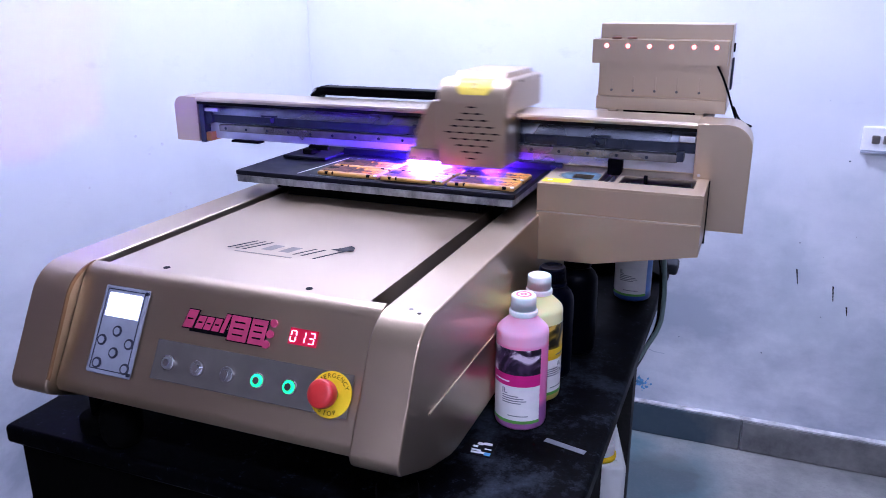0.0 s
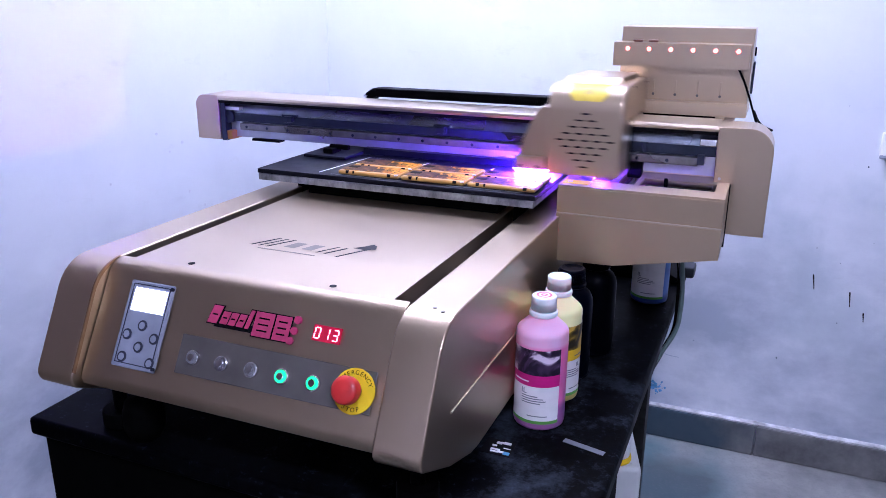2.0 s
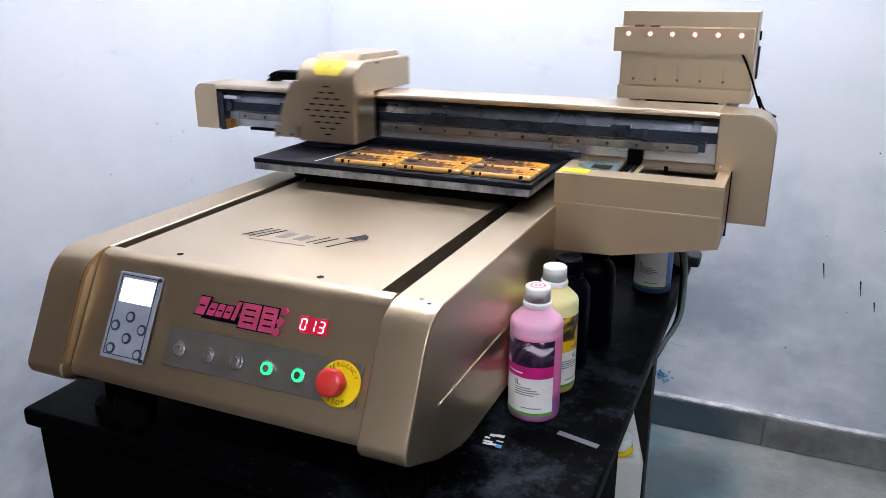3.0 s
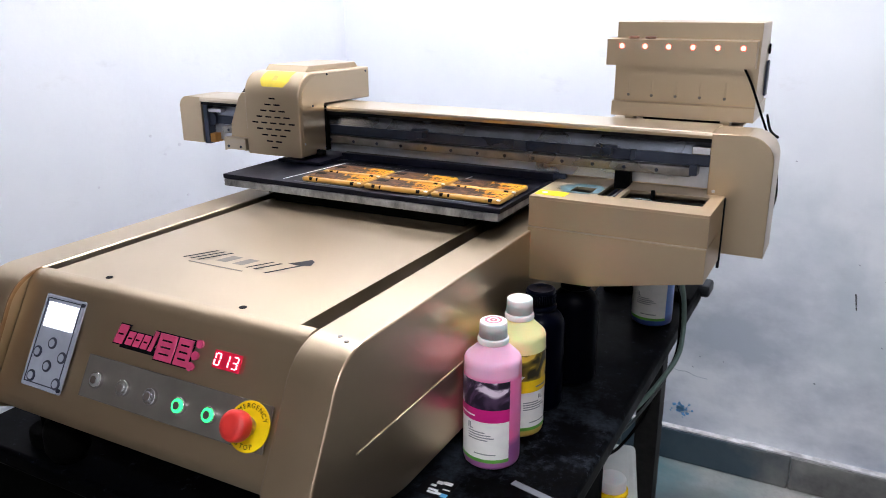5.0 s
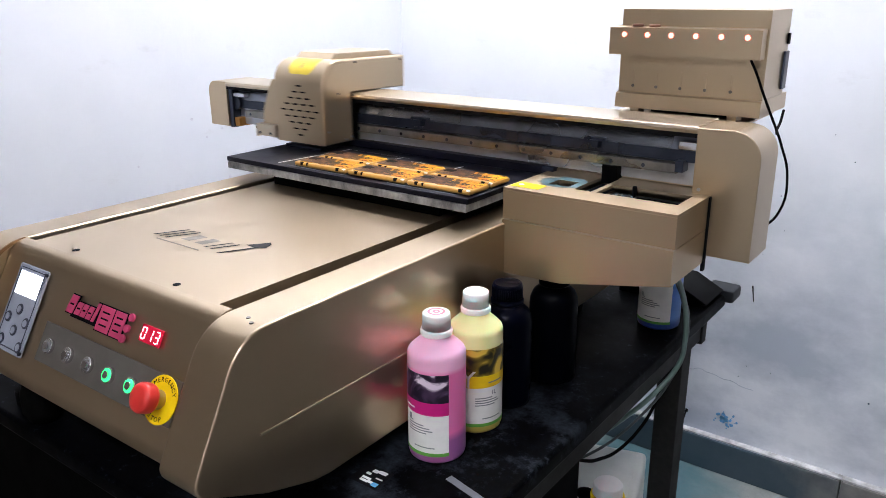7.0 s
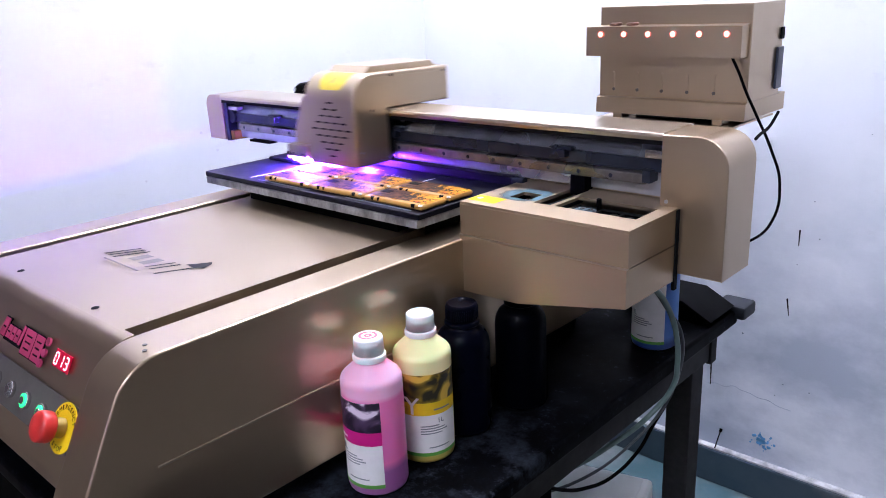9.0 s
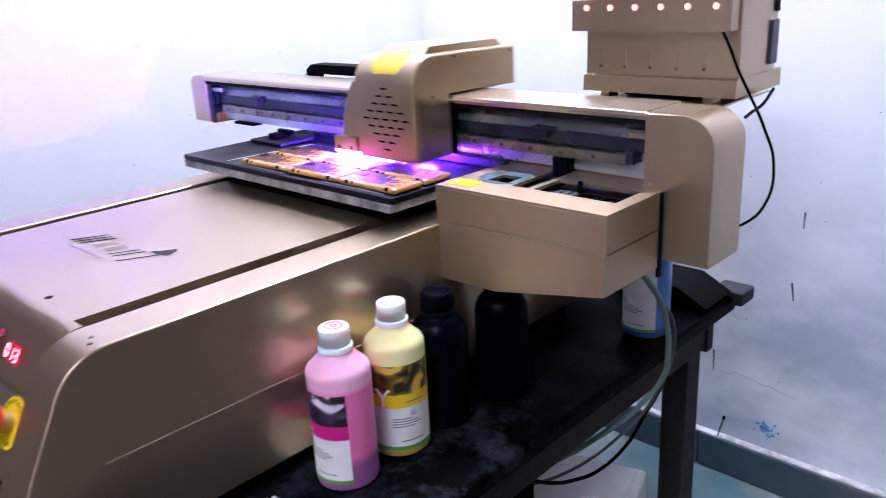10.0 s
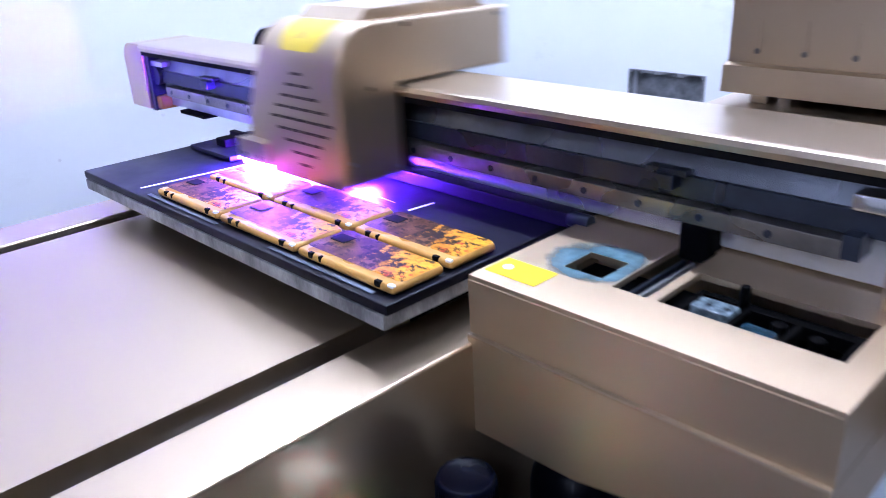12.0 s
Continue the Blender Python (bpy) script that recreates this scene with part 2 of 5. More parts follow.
INK_BLACK = plain("black_print", (0.004, 0.004, 0.005), 0.6, spec=0.05)
LOGO_GREY = plain("dark_grey_print", (0.03, 0.028, 0.03), 0.7, spec=0.1)
UV = glow("ultraviolet_lamp", (0.17, 0.04, 1.0), UV_POWER)
UV_SPILL = glow("ultraviolet_spill_glow", (0.17, 0.03, 1.0), UV_POWER * 0.4)
TUBE = glow("tube_light_glow", (0.925, 0.94, 1.0), TUBE_POWER)
TUBE_FILL = glow("fill_tube_glow", (0.925, 0.94, 1.0), FILL_POWER)
HOSE_GREEN = plain("grey_green_tubing", (0.13, 0.2, 0.18), 0.35)
RUBBER = plain("black_rubber", (0.0015, 0.0015, 0.0015), 0.65, spec=0.03)


def wall_paint():
    """Old white distemper: cloudy, scuffed grey patches, thin cracks, dark specks, blue splashes near the floor."""
    n = Nodes("old_white_wall_paint").set(Roughness=0.75)
    cloud = n.noise(1.6, 6, 0.6)
    c = n.ramp(cloud, [(0.3, (0.66, 0.68, 0.74)), (0.7, (0.75, 0.77, 0.81))])
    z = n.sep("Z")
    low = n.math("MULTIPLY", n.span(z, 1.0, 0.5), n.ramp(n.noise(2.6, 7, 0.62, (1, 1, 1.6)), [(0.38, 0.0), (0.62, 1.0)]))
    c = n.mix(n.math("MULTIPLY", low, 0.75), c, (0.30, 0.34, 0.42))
    smudge = n.ramp(n.noise(5, 8, 0.7, (1, 1, 2.2)), [(0.6, 0.0), (0.74, 1.0)])
    c = n.mix(n.math("MULTIPLY", smudge, 0.3), c, (0.45, 0.45, 0.46))
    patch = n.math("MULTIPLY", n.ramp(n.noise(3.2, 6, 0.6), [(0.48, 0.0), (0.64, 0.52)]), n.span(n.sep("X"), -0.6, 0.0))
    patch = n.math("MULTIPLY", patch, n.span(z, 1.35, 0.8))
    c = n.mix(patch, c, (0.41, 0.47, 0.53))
    n.link(c, "Base Color")
    n.bump(n.noise(14, 8, 0.65), 0.25, 0.006)
    return n.mat


def floor_stone():
    n = Nodes("worn_terrazzo_floor").set(Roughness=0.42)
    c = n.ramp(n.noise(3.5, 7, 0.65), [(0.3, (0.13, 0.14, 0.14)), (0.7, (0.37, 0.36, 0.34))])
    teal = n.ramp(n.noise(2.0, 5, 0.6), [(0.36, 0.25), (0.56, 1.0)])
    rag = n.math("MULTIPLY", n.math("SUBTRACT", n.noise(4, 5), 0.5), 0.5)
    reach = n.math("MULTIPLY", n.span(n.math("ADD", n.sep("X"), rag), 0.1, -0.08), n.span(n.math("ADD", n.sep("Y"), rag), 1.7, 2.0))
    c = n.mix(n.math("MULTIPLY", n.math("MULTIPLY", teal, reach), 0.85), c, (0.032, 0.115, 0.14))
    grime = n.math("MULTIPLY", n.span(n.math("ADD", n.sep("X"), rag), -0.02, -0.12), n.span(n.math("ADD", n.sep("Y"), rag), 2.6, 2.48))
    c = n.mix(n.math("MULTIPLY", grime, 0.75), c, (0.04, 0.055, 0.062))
    c = n.mix(n.ramp(n.noise(120, 3), [(0.5, 0.0), (0.75, 0.3)]), c, (0.12, 0.12, 0.13))
    n.link(c, "Base Color")
    n.bump(n.noise(40, 5), 0.1, 0.001)
    return n.mat


def skirting_stone():
    n = Nodes("dark_stone_skirting").set(Roughness=0.45)
    c = n.ramp(n.noise(9, 7, 0.65), [(0.3, (0.075, 0.075, 0.075)), (0.7, (0.21, 0.205, 0.195))])
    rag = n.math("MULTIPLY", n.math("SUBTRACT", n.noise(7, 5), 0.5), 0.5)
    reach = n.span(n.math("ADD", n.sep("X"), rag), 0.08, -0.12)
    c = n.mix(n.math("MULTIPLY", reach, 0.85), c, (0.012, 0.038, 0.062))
    n.link(c, "Base Color")
    n.bump(n.noise(60, 4), 0.15, 0.001)
    return n.mat


def black_granite():
    n = Nodes("black_granite").set(Roughness=0.3)
    c = n.ramp(n.noise(55, 6, 0.7), [(0.45, (0.0006, 0.0006, 0.0009)), (0.6, (0.0014, 0.0018, 0.003)), (0.74, (0.03, 0.036, 0.048))])
    dust = n.math("MULTIPLY", n.ramp(n.noise(8, 8, 0.75), [(0.48, 0.0), (0.66, 0.6)]), n.math("MULTIPLY", n.span(n.sep("Y"), 0.15, -0.1), n.span(n.sep("X"), 0.05, 0.3)))
    c = n.mix(dust, c, (0.045, 0.055, 0.072))
    n.link(c, "Base Color")
    n.link(n.ramp(n.noise(8, 5), [(0.3, 0.3), (0.7, 0.6)]), "Roughness")
    n.b.inputs["Specular IOR Level"].default_value = 0.02
    return n.mat


def bed_glass():
    n = Nodes("scratched_black_bed").set(Roughness=0.2)
    c = n.ramp(n.noise(30, 6, 0.7), [(0.4, (0.001, 0.0012, 0.005)), (0.75, (0.004, 0.0045, 0.013))])
    scr = n.ramp(n.noise(60, 4, 0.6, (1, 14, 1)), [(0.66, 0.0), (0.75, 0.25)])
    n.b.inputs["Specular IOR Level"].default_value = 0.22
    n.link(n.mix(scr, c, (0.03, 0.035, 0.06)), "Base Color")
    n.link(n.ramp(n.noise(12, 5), [(0.3, 0.36), (0.7, 0.5)]), "Roughness")
    return n.mat


def slab_edge():
    n = Nodes("stained_alloy_slab").set(Roughness=0.5, Metallic=0.25)
    c = n.ramp(n.noise(28, 6, 0.7, (1, 1, 0.5)), [(0.32, (0.1, 0.1, 0.105)), (0.55, (0.28, 0.28, 0.28)), (0.75, (0.5, 0.5, 0.5))])
    n.link(c, "Base Color")
    n.bump(n.noise(120, 4), 0.2, 0.001)
    return n.mat


def case_print():
    """Printed artwork: taupe brown cloud at one end, orange ground at the other, a dark figure, red and pale flecks."""
    n = Nodes("orange_brown_print").set(Roughness=0.5)
    n.b.inputs["Specular IOR Level"].default_value = 0.08
    x, y = n.sep("X"), n.sep("Y")
    wave = n.math("SUBTRACT", n.noise(38, 6, 0.65), 0.5)
    c = n.ramp(n.noise(52, 6, 0.65), [(0.3, (0.3, 0.1, 0.01)), (0.46, (0.58, 0.24, 0.015)), (0.62, (0.72, 0.36, 0.02)), (0.75, (0.66, 0.42, 0.08))])
    brown = n.ramp(n.noise(40, 6, 0.6), [(0.3, (0.025, 0.01, 0.006)), (0.5, (0.085, 0.036, 0.017)), (0.72, (0.22, 0.11, 0.05))])
    edge = n.math("ADD", n.span(x, 0.125, 0.045), n.math("MULTIPLY", wave, 2.6))
    c = n.mix(n.ramp(edge, [(0.4, 0.0), (0.56, 1.0)]), c, brown)
    dx = n.math("DIVIDE", n.math("SUBTRACT", x, 0.088), 0.036)
    dy = n.math("DIVIDE", n.math("SUBTRACT", y, 0.036), 0.013)
    far = n.math("ADD", n.math("MULTIPLY", dx, dx), n.math("MULTIPLY", dy, dy))
    far = n.math("ADD", far, n.math("MULTIPLY", n.math("SUBTRACT", n.noise(70, 5, 0.7), 0.5), 7.0))
    c = n.mix(n.ramp(far, [(0.3, 0.97), (0.7, 0.0)]), c, (0.012, 0.008, 0.009))
    blot = n.ramp(n.noise(75, 6, 0.7, (1, 1.6, 1)), [(0.53, 0.0), (0.57, 0.92)])
    c = n.mix(blot, c, (0.018, 0.009, 0.007))
    red = n.math("MULTIPLY", n.ramp(n.noise(80, 4), [(0.55, 0.0), (0.62, 0.9)]), n.span(x, 0.098, 0.125))
    c = n.mix(red, c, (0.6, 0.05, 0.02))
    pale = n.ramp(n.noise(120, 3), [(0.68, 0.0), (0.72, 0.5)])
    c = n.mix(pale, c, (0.75, 0.6, 0.35))
    n.link(c, "Base Color")
    n.bump(n.noise(150, 3), 0.08, 0.0006)
    return n.mat


def ink_bleed():
    """Teal ink soaked round the port, fading out with a ragged rim."""
    n = Nodes("teal_ink_bleed").set(Roughness=0.4)
    n.co = n.t.nodes.new("ShaderNodeTexCoord").outputs["Object"]
    dx, dy = n.math("SUBTRACT", n.sep("X"), 0.395), n.math("SUBTRACT", n.sep("Y"), 0.177)
    d = n.math("SQRT", n.math("ADD", n.math("MULTIPLY", dx, dx), n.math("MULTIPLY", dy, dy)), 0)
    d = n.math("ADD", d, n.math("MULTIPLY", n.math("SUBTRACT", n.noise(45, 5), 0.5), 0.03))
    n.link(n.ramp(n.span(d, 0.045, 0.026), [(0.0, 0.0), (0.35, 0.55), (1.0, 0.92)]), "Alpha")
    n.link(n.ramp(n.noise(40, 5), [(0.35, (0.02, 0.065, 0.085)), (0.68, (0.13, 0.24, 0.28))]), "Base Color")
    return n.mat


def ink_plastic(name, pale, ink, deep, top, mid):
    """Translucent bottle: pale shoulder, ink below the level, deeper colour at the bottom."""
    n = Nodes(name).set(Roughness=0.32)
    n.b.inputs["Subsurface Weight"].default_value = 0.5
    n.b.inputs["Subsurface Radius"].default_value = (0.02, 0.01, 0.01)
    z = n.math("ADD", n.sep("Z"), n.math("MULTIPLY", n.noise(14, 2), 0.004))
    a = n.ramp(n.span(z, mid - 0.004, mid + 0.01), [(0.0, deep), (1.0, ink)])
    c = n.mix(n.span(z, top - 0.004, top + 0.004), a, pale)
    n.link(n.mix(n.ramp(n.noise(9, 3), [(0.3, 0.0), (0.7, 0.12)]), c, pale), "Base Color")
    return n.mat


def picture_print(name, dark, mid, light, scale):
    n = Nodes(name).set(Roughness=0.35)
    f = n.noise(scale, 3, 0.45, warp=0.8)
    n.link(n.ramp(f, [(0.3, mid), (0.42, dark), (0.5, dark), (0.56, mid), (0.62, light), (0.7, light)]), "Base Color")
    return n.mat


INK_BLEED = ink_bleed()
WALL, FLOOR, SKIRT, GRANITE, BED, SLAB, CASE = wall_paint(), floor_stone(), skirting_stone(), black_granite(), bed_glass(), slab_edge(), case_print()
CASE_SIDE = plain("amber_case_side", (0.5, 0.27, 0.06), 0.3, 0, 0.15, 40)
LABEL_WHITE = plain("white_label_paper", (0.9, 0.9, 0.89), 0.45, 0, 0.04)
LABEL_MAGENTA = plain("magenta_label_band", (0.62, 0.015, 0.22), 0.4, 0, 0.06)
LABEL_GREEN = plain("green_label_band", (0.12, 0.4, 0.06), 0.4, 0, 0.06)
LABEL_YELLOW = plain("yellow_label_band", (0.85, 0.58, 0.01), 0.4, 0, 0.06)
LABEL_BLUE = plain("blue_label_band", (0.02, 0.15, 0.6), 0.4, 0, 0.06)
TEXT_GREY = plain("grey_label_print", (0.25, 0.27, 0.3), 0.5)
PINK_BOTTLE = ink_plastic("pink_ink_bottle", (0.95, 0.52, 0.72), (0.9, 0.2, 0.5), (0.32, 0.1, 0.32), 0.155, 0.045)
YELLOW_BOTTLE = ink_plastic("yellow_ink_bottle", (0.94, 0.88, 0.45), (0.93, 0.78, 0.1), (0.45, 0.35, 0.06), 0.15, 0.03)
CAP_WHITE = ink_plastic("white_cap_plastic", (0.93, 0.93, 0.93), (0.93, 0.93, 0.93), (0.9, 0.9, 0.9), 0.5, 0.1)
BLUE_BOTTLE = ink_plastic("blue_ink_bottle", (0.2, 0.38, 0.78), (0.12, 0.28, 0.7), (0.03, 0.07, 0.3), 0.16, 0.02)
DARK_BOTTLE = plain("navy_bottle_plastic", (0.0006, 0.001, 0.0045), 0.3, spec=0.045)
PHOTO_PINK = picture_print("purple_photo_print", (0.012, 0.007, 0.02), (0.09, 0.05, 0.11), (0.8, 0.7, 0.8), 26)
PHOTO_YELLOW = picture_print("amber_photo_print", (0.015, 0.013, 0.008), (0.2, 0.14, 0.015), (0.75, 0.5, 0.07), 24)

# ---- the room ----
WX, WY, FZ, CZ = -1.62, 2.763, -0.03, 2.9
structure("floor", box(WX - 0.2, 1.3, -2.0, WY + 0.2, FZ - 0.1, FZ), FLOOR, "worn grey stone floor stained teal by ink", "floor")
NX0, NX1, NZ0, NZ1 = -1.024, -0.822, 0.972, 1.092


def wall_with_niche():
    """The far wall with a roughly broken recess in it."""
    bm = plate(WX - 0.2, 1.3, FZ, CZ, 0, 0.05, [(NX0, NX1, NZ0, NZ1)])
    for v in bm.verts:
        v.co = Vector((v.co.x, WY + v.co.z, v.co.y))
    return box(WX - 0.2, 1.3, WY + 0.05, WY + 0.2, FZ, CZ, bm=bm)


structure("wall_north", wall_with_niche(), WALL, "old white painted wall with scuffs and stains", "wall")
structure("wall_west", box(WX - 0.2, WX, 1.0, WY, FZ, CZ), WALL, "old white painted side wall with faint smudges", "wall")
# Unseen stretch, added dark so the front panel reflects less light.
structure("wall_west_front", box(WX - 0.2, WX, -2.0, 0.999, FZ, CZ), plain("dark_reflection_brown", (0.11, 0.09, 0.075), 0.8, 0, 0.15, 4), "unseen dark brown wall that dims the front panel reflections", "wall")
# Unseen wall, set close and dark to dim the side cover's reflections.
DIM = plain("dim_reflection_brown", (0.055, 0.046, 0.04), 0.8, 0, 0.1, 4)
structure("wall_east", box(1.1, 1.3, -2.0, WY, FZ, CZ), DIM, "unseen dim brown wall that darkens the side cover reflections", "wall")
# Unseen wall, kept pale to bounce fill light onto front faces.
structure("wall_south", box(WX, 1.1, -2.0, -1.8, FZ, CZ), plain("pale_bounce_grey", (0.66, 0.66, 0.67), 0.8, 0, 0.1, 4), "unseen pale wall that bounces light to the front", "wall")
# Unseen ceiling; its grey holds down bounce light and panel reflections.
structure("ceiling", box(WX - 0.2, 1.3, -2.0, WY + 0.2, CZ, CZ + 0.1), plain("dim_ceiling_grey", (0.33, 0.325, 0.32), 0.85, 0, 0.15, 4), "unseen grey ceiling toned down to dim reflections", "ceiling")
LEDGE = plain("dirty_plaster_ledge", (0.5, 0.5, 0.51), 0.8, 0, 0.45, 26, 0.3)
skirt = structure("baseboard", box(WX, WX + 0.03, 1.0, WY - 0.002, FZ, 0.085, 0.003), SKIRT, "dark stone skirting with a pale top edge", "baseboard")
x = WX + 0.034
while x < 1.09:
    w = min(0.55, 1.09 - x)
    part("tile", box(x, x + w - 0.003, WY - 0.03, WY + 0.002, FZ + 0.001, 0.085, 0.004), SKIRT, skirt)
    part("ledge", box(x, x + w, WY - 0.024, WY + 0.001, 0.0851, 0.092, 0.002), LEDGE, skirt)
    x += w


def tube_light(x0, x1, y, z, glowing):
    """A fluorescent batten hung under the ceiling, above the picture."""
    t = thing("tube_light", ((x0 + x1) / 2, y, CZ), "unseen white fluorescent tube batten hung below the ceiling", "lamp", "tube lights")
    part("batten", box(x0 - 0.05, x1 + 0.05, y - 0.03, y + 0.03, z + 0.05, z + 0.1, 0.006), WHITE_PLASTIC, t)
    part("tube", rod((x0, y, z), (x1, y, z), 0.019, 16), glowing, t, "lit fluorescent tube", True)
    for x in (x0 - 0.012, x1 + 0.012):
        part("holder", box(x - 0.012, x + 0.012, y - 0.025, y + 0.025, z - 0.025, z + 0.05, 0.004), WHITE_PLASTIC, t)
    for x in (x0 + 0.2, x1 - 0.2):
        part("hanger", rod((x, y, z + 0.1), (x, y, CZ), 0.006, 10), STEEL, t)


tube_light(-1.4, -0.1, 2.05, 2.68, TUBE)
# Unseen second tube, added as front fill for labels and caps.
tube_light(-0.1, 1.0, -0.4, 2.68, TUBE_FILL)


def wall_marks():
    """Short drips and strokes of dried ink, a nail, a pipe stub and an unpainted patch on the far wall."""
    for i, (px, pz, h, lean) in enumerate(((-0.263, 0.602, 0.05, 0.008), (-0.468, 0.33, 0.07, 0.002), (-0.247, 0.808, 0.045, 0.0), (0.167, 0.63, 0.05, 0.008), (0.28, 0.585, 0.05, 0.006), (0.328, 0.53, 0.03, 0.004))):
        t = thing("ink_drip", (px, WY, pz), "dark dried ink drip on the white wall", "stain", "ink drips")
        bm = bmesh.new()
        for k in range(4):
            rod((px + lean * k / 4, WY - 0.001, pz + h * (0.5 - k / 4)), (px + lean * (k + 1) / 4, WY - 0.001, pz + h * (0.5 - (k + 1) / 4)), 0.0022 - 0.0003 * k, 8, bm=bm)
        part("drip", bm, INK_BLACK, t)
    rnd = random.Random(4)
    dots = thing("ink_spots", (0, WY, 0.5), "small dark ink specks on the wall", "stain", kind="stuff")
    bm = bmesh.new()
    for k in range(26):
        px, pz = rnd.uniform(-0.45, 0.7), rnd.uniform(0.25, 1.3)
        rod((px, WY - 0.0015, pz), (px, WY + 0.001, pz), rnd.uniform(0.001, 0.0028), 8, bm=bm)
    part("specks", bm, plain("blue_black_ink", (0.03, 0.05, 0.09), 0.5), dots)
    blue = plain("blue_ink_splash", (0.12, 0.33, 0.6), 0.6, 0, 0.4)
    s = thing("blue_splash", (-0.3, WY, 0.154), "blue ink splash on the wall above the skirting", "stain")
    bm = bmesh.new()
    for k in range(70):
        a, r = rnd.uniform(0, 6.28), abs(rnd.gauss(0, 0.017))
        px, pz = -0.295 + r * math.cos(a) * 1.2, 0.158 + r * math.sin(a)
        rod((px, WY - 0.0012, pz), (px, WY + 0.001, pz), rnd.uniform(0.0012, 0.0055), 9, bm=bm)
    part("splash", bm, blue, s)
    for pts in (((-0.475, 0.296), (-0.45, 0.303), (-0.42, 0.301), (-0.395, 0.311), (-0.372, 0.305), (-0.345, 0.303), (-0.318, 0.296), (-0.29, 0.297), (-0.262, 0.288), (-0.222, 0.285)),):
        cable("plaster_crack", [(px, WY + 0.0018, pz) for px, pz in pts], 0.0024, plain("cracked_plaster", (0.45, 0.49, 0.56), 0.8, 0, 0.2, 60), "raised grey crack in the painted plaster", "crack")
    n = thing("wall_nail", (-0.427, 2.735, 0.097), "thin black nail with a round head on the skirting", "nail")
    part("shank", rod((-0.427, 2.735, 0.096), (-0.42, 2.752, 0.15), 0.002, 8), RUBBER, n)
    part("head", rod((-0.42, 2.752, 0.148), (-0.419, 2.755, 0.158), 0.005, 10, 0.001), RUBBER, n)
    w = thing("wall_socket", (0.3, WY, 1.1), "white plastic switch board on the wall", "socket")
    part("plate", box(0.292, 0.43, WY - 0.018, WY + 0.001, 1.055, 1.13, 0.006), WHITE_PLASTIC, w)
    part("rim", box(0.292, 0.43, WY - 0.024, WY - 0.017, 1.05, 1.06, 0.003), PAD, w)
    for k in range(3):
        part("switch", box(0.318 + 0.03 * k, 0.34 + 0.03 * k, WY - 0.026, WY - 0.017, 1.08, 1.105, 0.003), GREY_PLATE, w)
    bmk = thing("wall_smudge", (-1.62, 1.7, 1.1), "faint grey scuff marks on the side wall", "stain", kind="stuff")
    bm = bmesh.new()
    for k in range(6):
        y, z = rnd.uniform(1.55, 2.0), rnd.uniform(0.85, 1.15)
        rod((WX - 0.001, y, z), (WX + 0.0012, y, z), rnd.uniform(0.0015, 0.005), 8, bm=bm)
    part("scuffs", bm, plain("grey_scuff", (0.63, 0.63, 0.7), 0.7), bmk)


wall_marks()


def broken_niche():
    """Chipped plaster rim and rough backing of the recess in the far wall."""
    t = thing("wall_niche", ((NX0 + NX1) / 2, WY, NZ0), "rough broken recess in the plaster with chipped rim", "recess")
    part("backing", box(NX0 + 0.001, NX1 - 0.001, WY + 0.04, WY + 0.0499, NZ0 + 0.001, NZ1 - 0.001), ROUGH_PLASTER, t, "bare grey plaster")
    rnd = random.Random(12)
    x = NX0
    while x < NX1 - 0.004:
        w = rnd.uniform(0.006, 0.016)
        drop = rnd.uniform(0.002, 0.011)
        part("chip", box(x, min(x + w, NX1 - 0.001), WY + 0.001, WY + 0.012, NZ1 - drop, NZ1 + 0.002, 0.001, 1), ROUGH_PLASTER, t)
        x += w
    for x0, x1 in ((NX0 - 0.002, NX0 + 0.007), (NX1 - 0.006, NX1 + 0.002)):
        z = NZ0
        while z < NZ1 - 0.01:
            k = rnd.uniform(0.0, 0.005)
            part("chip", box(x0 + (k if x0 < (NX0 + NX1) / 2 - 0.02 and x0 > NX0 else 0), x1 - (k if x0 < NX0 else 0), WY + 0.001, WY + 0.02, z, min(z + 0.014, NZ1), 0.001, 1), ROUGH_PLASTER, t)
            z += 0.0142


ROUGH_PLASTER = plain("bare_rough_plaster", (0.2, 0.205, 0.22), 0.85, 0, 0.5, 40, 0.4)
broken_niche()

# ---- the work table ----
TZ = 0.797


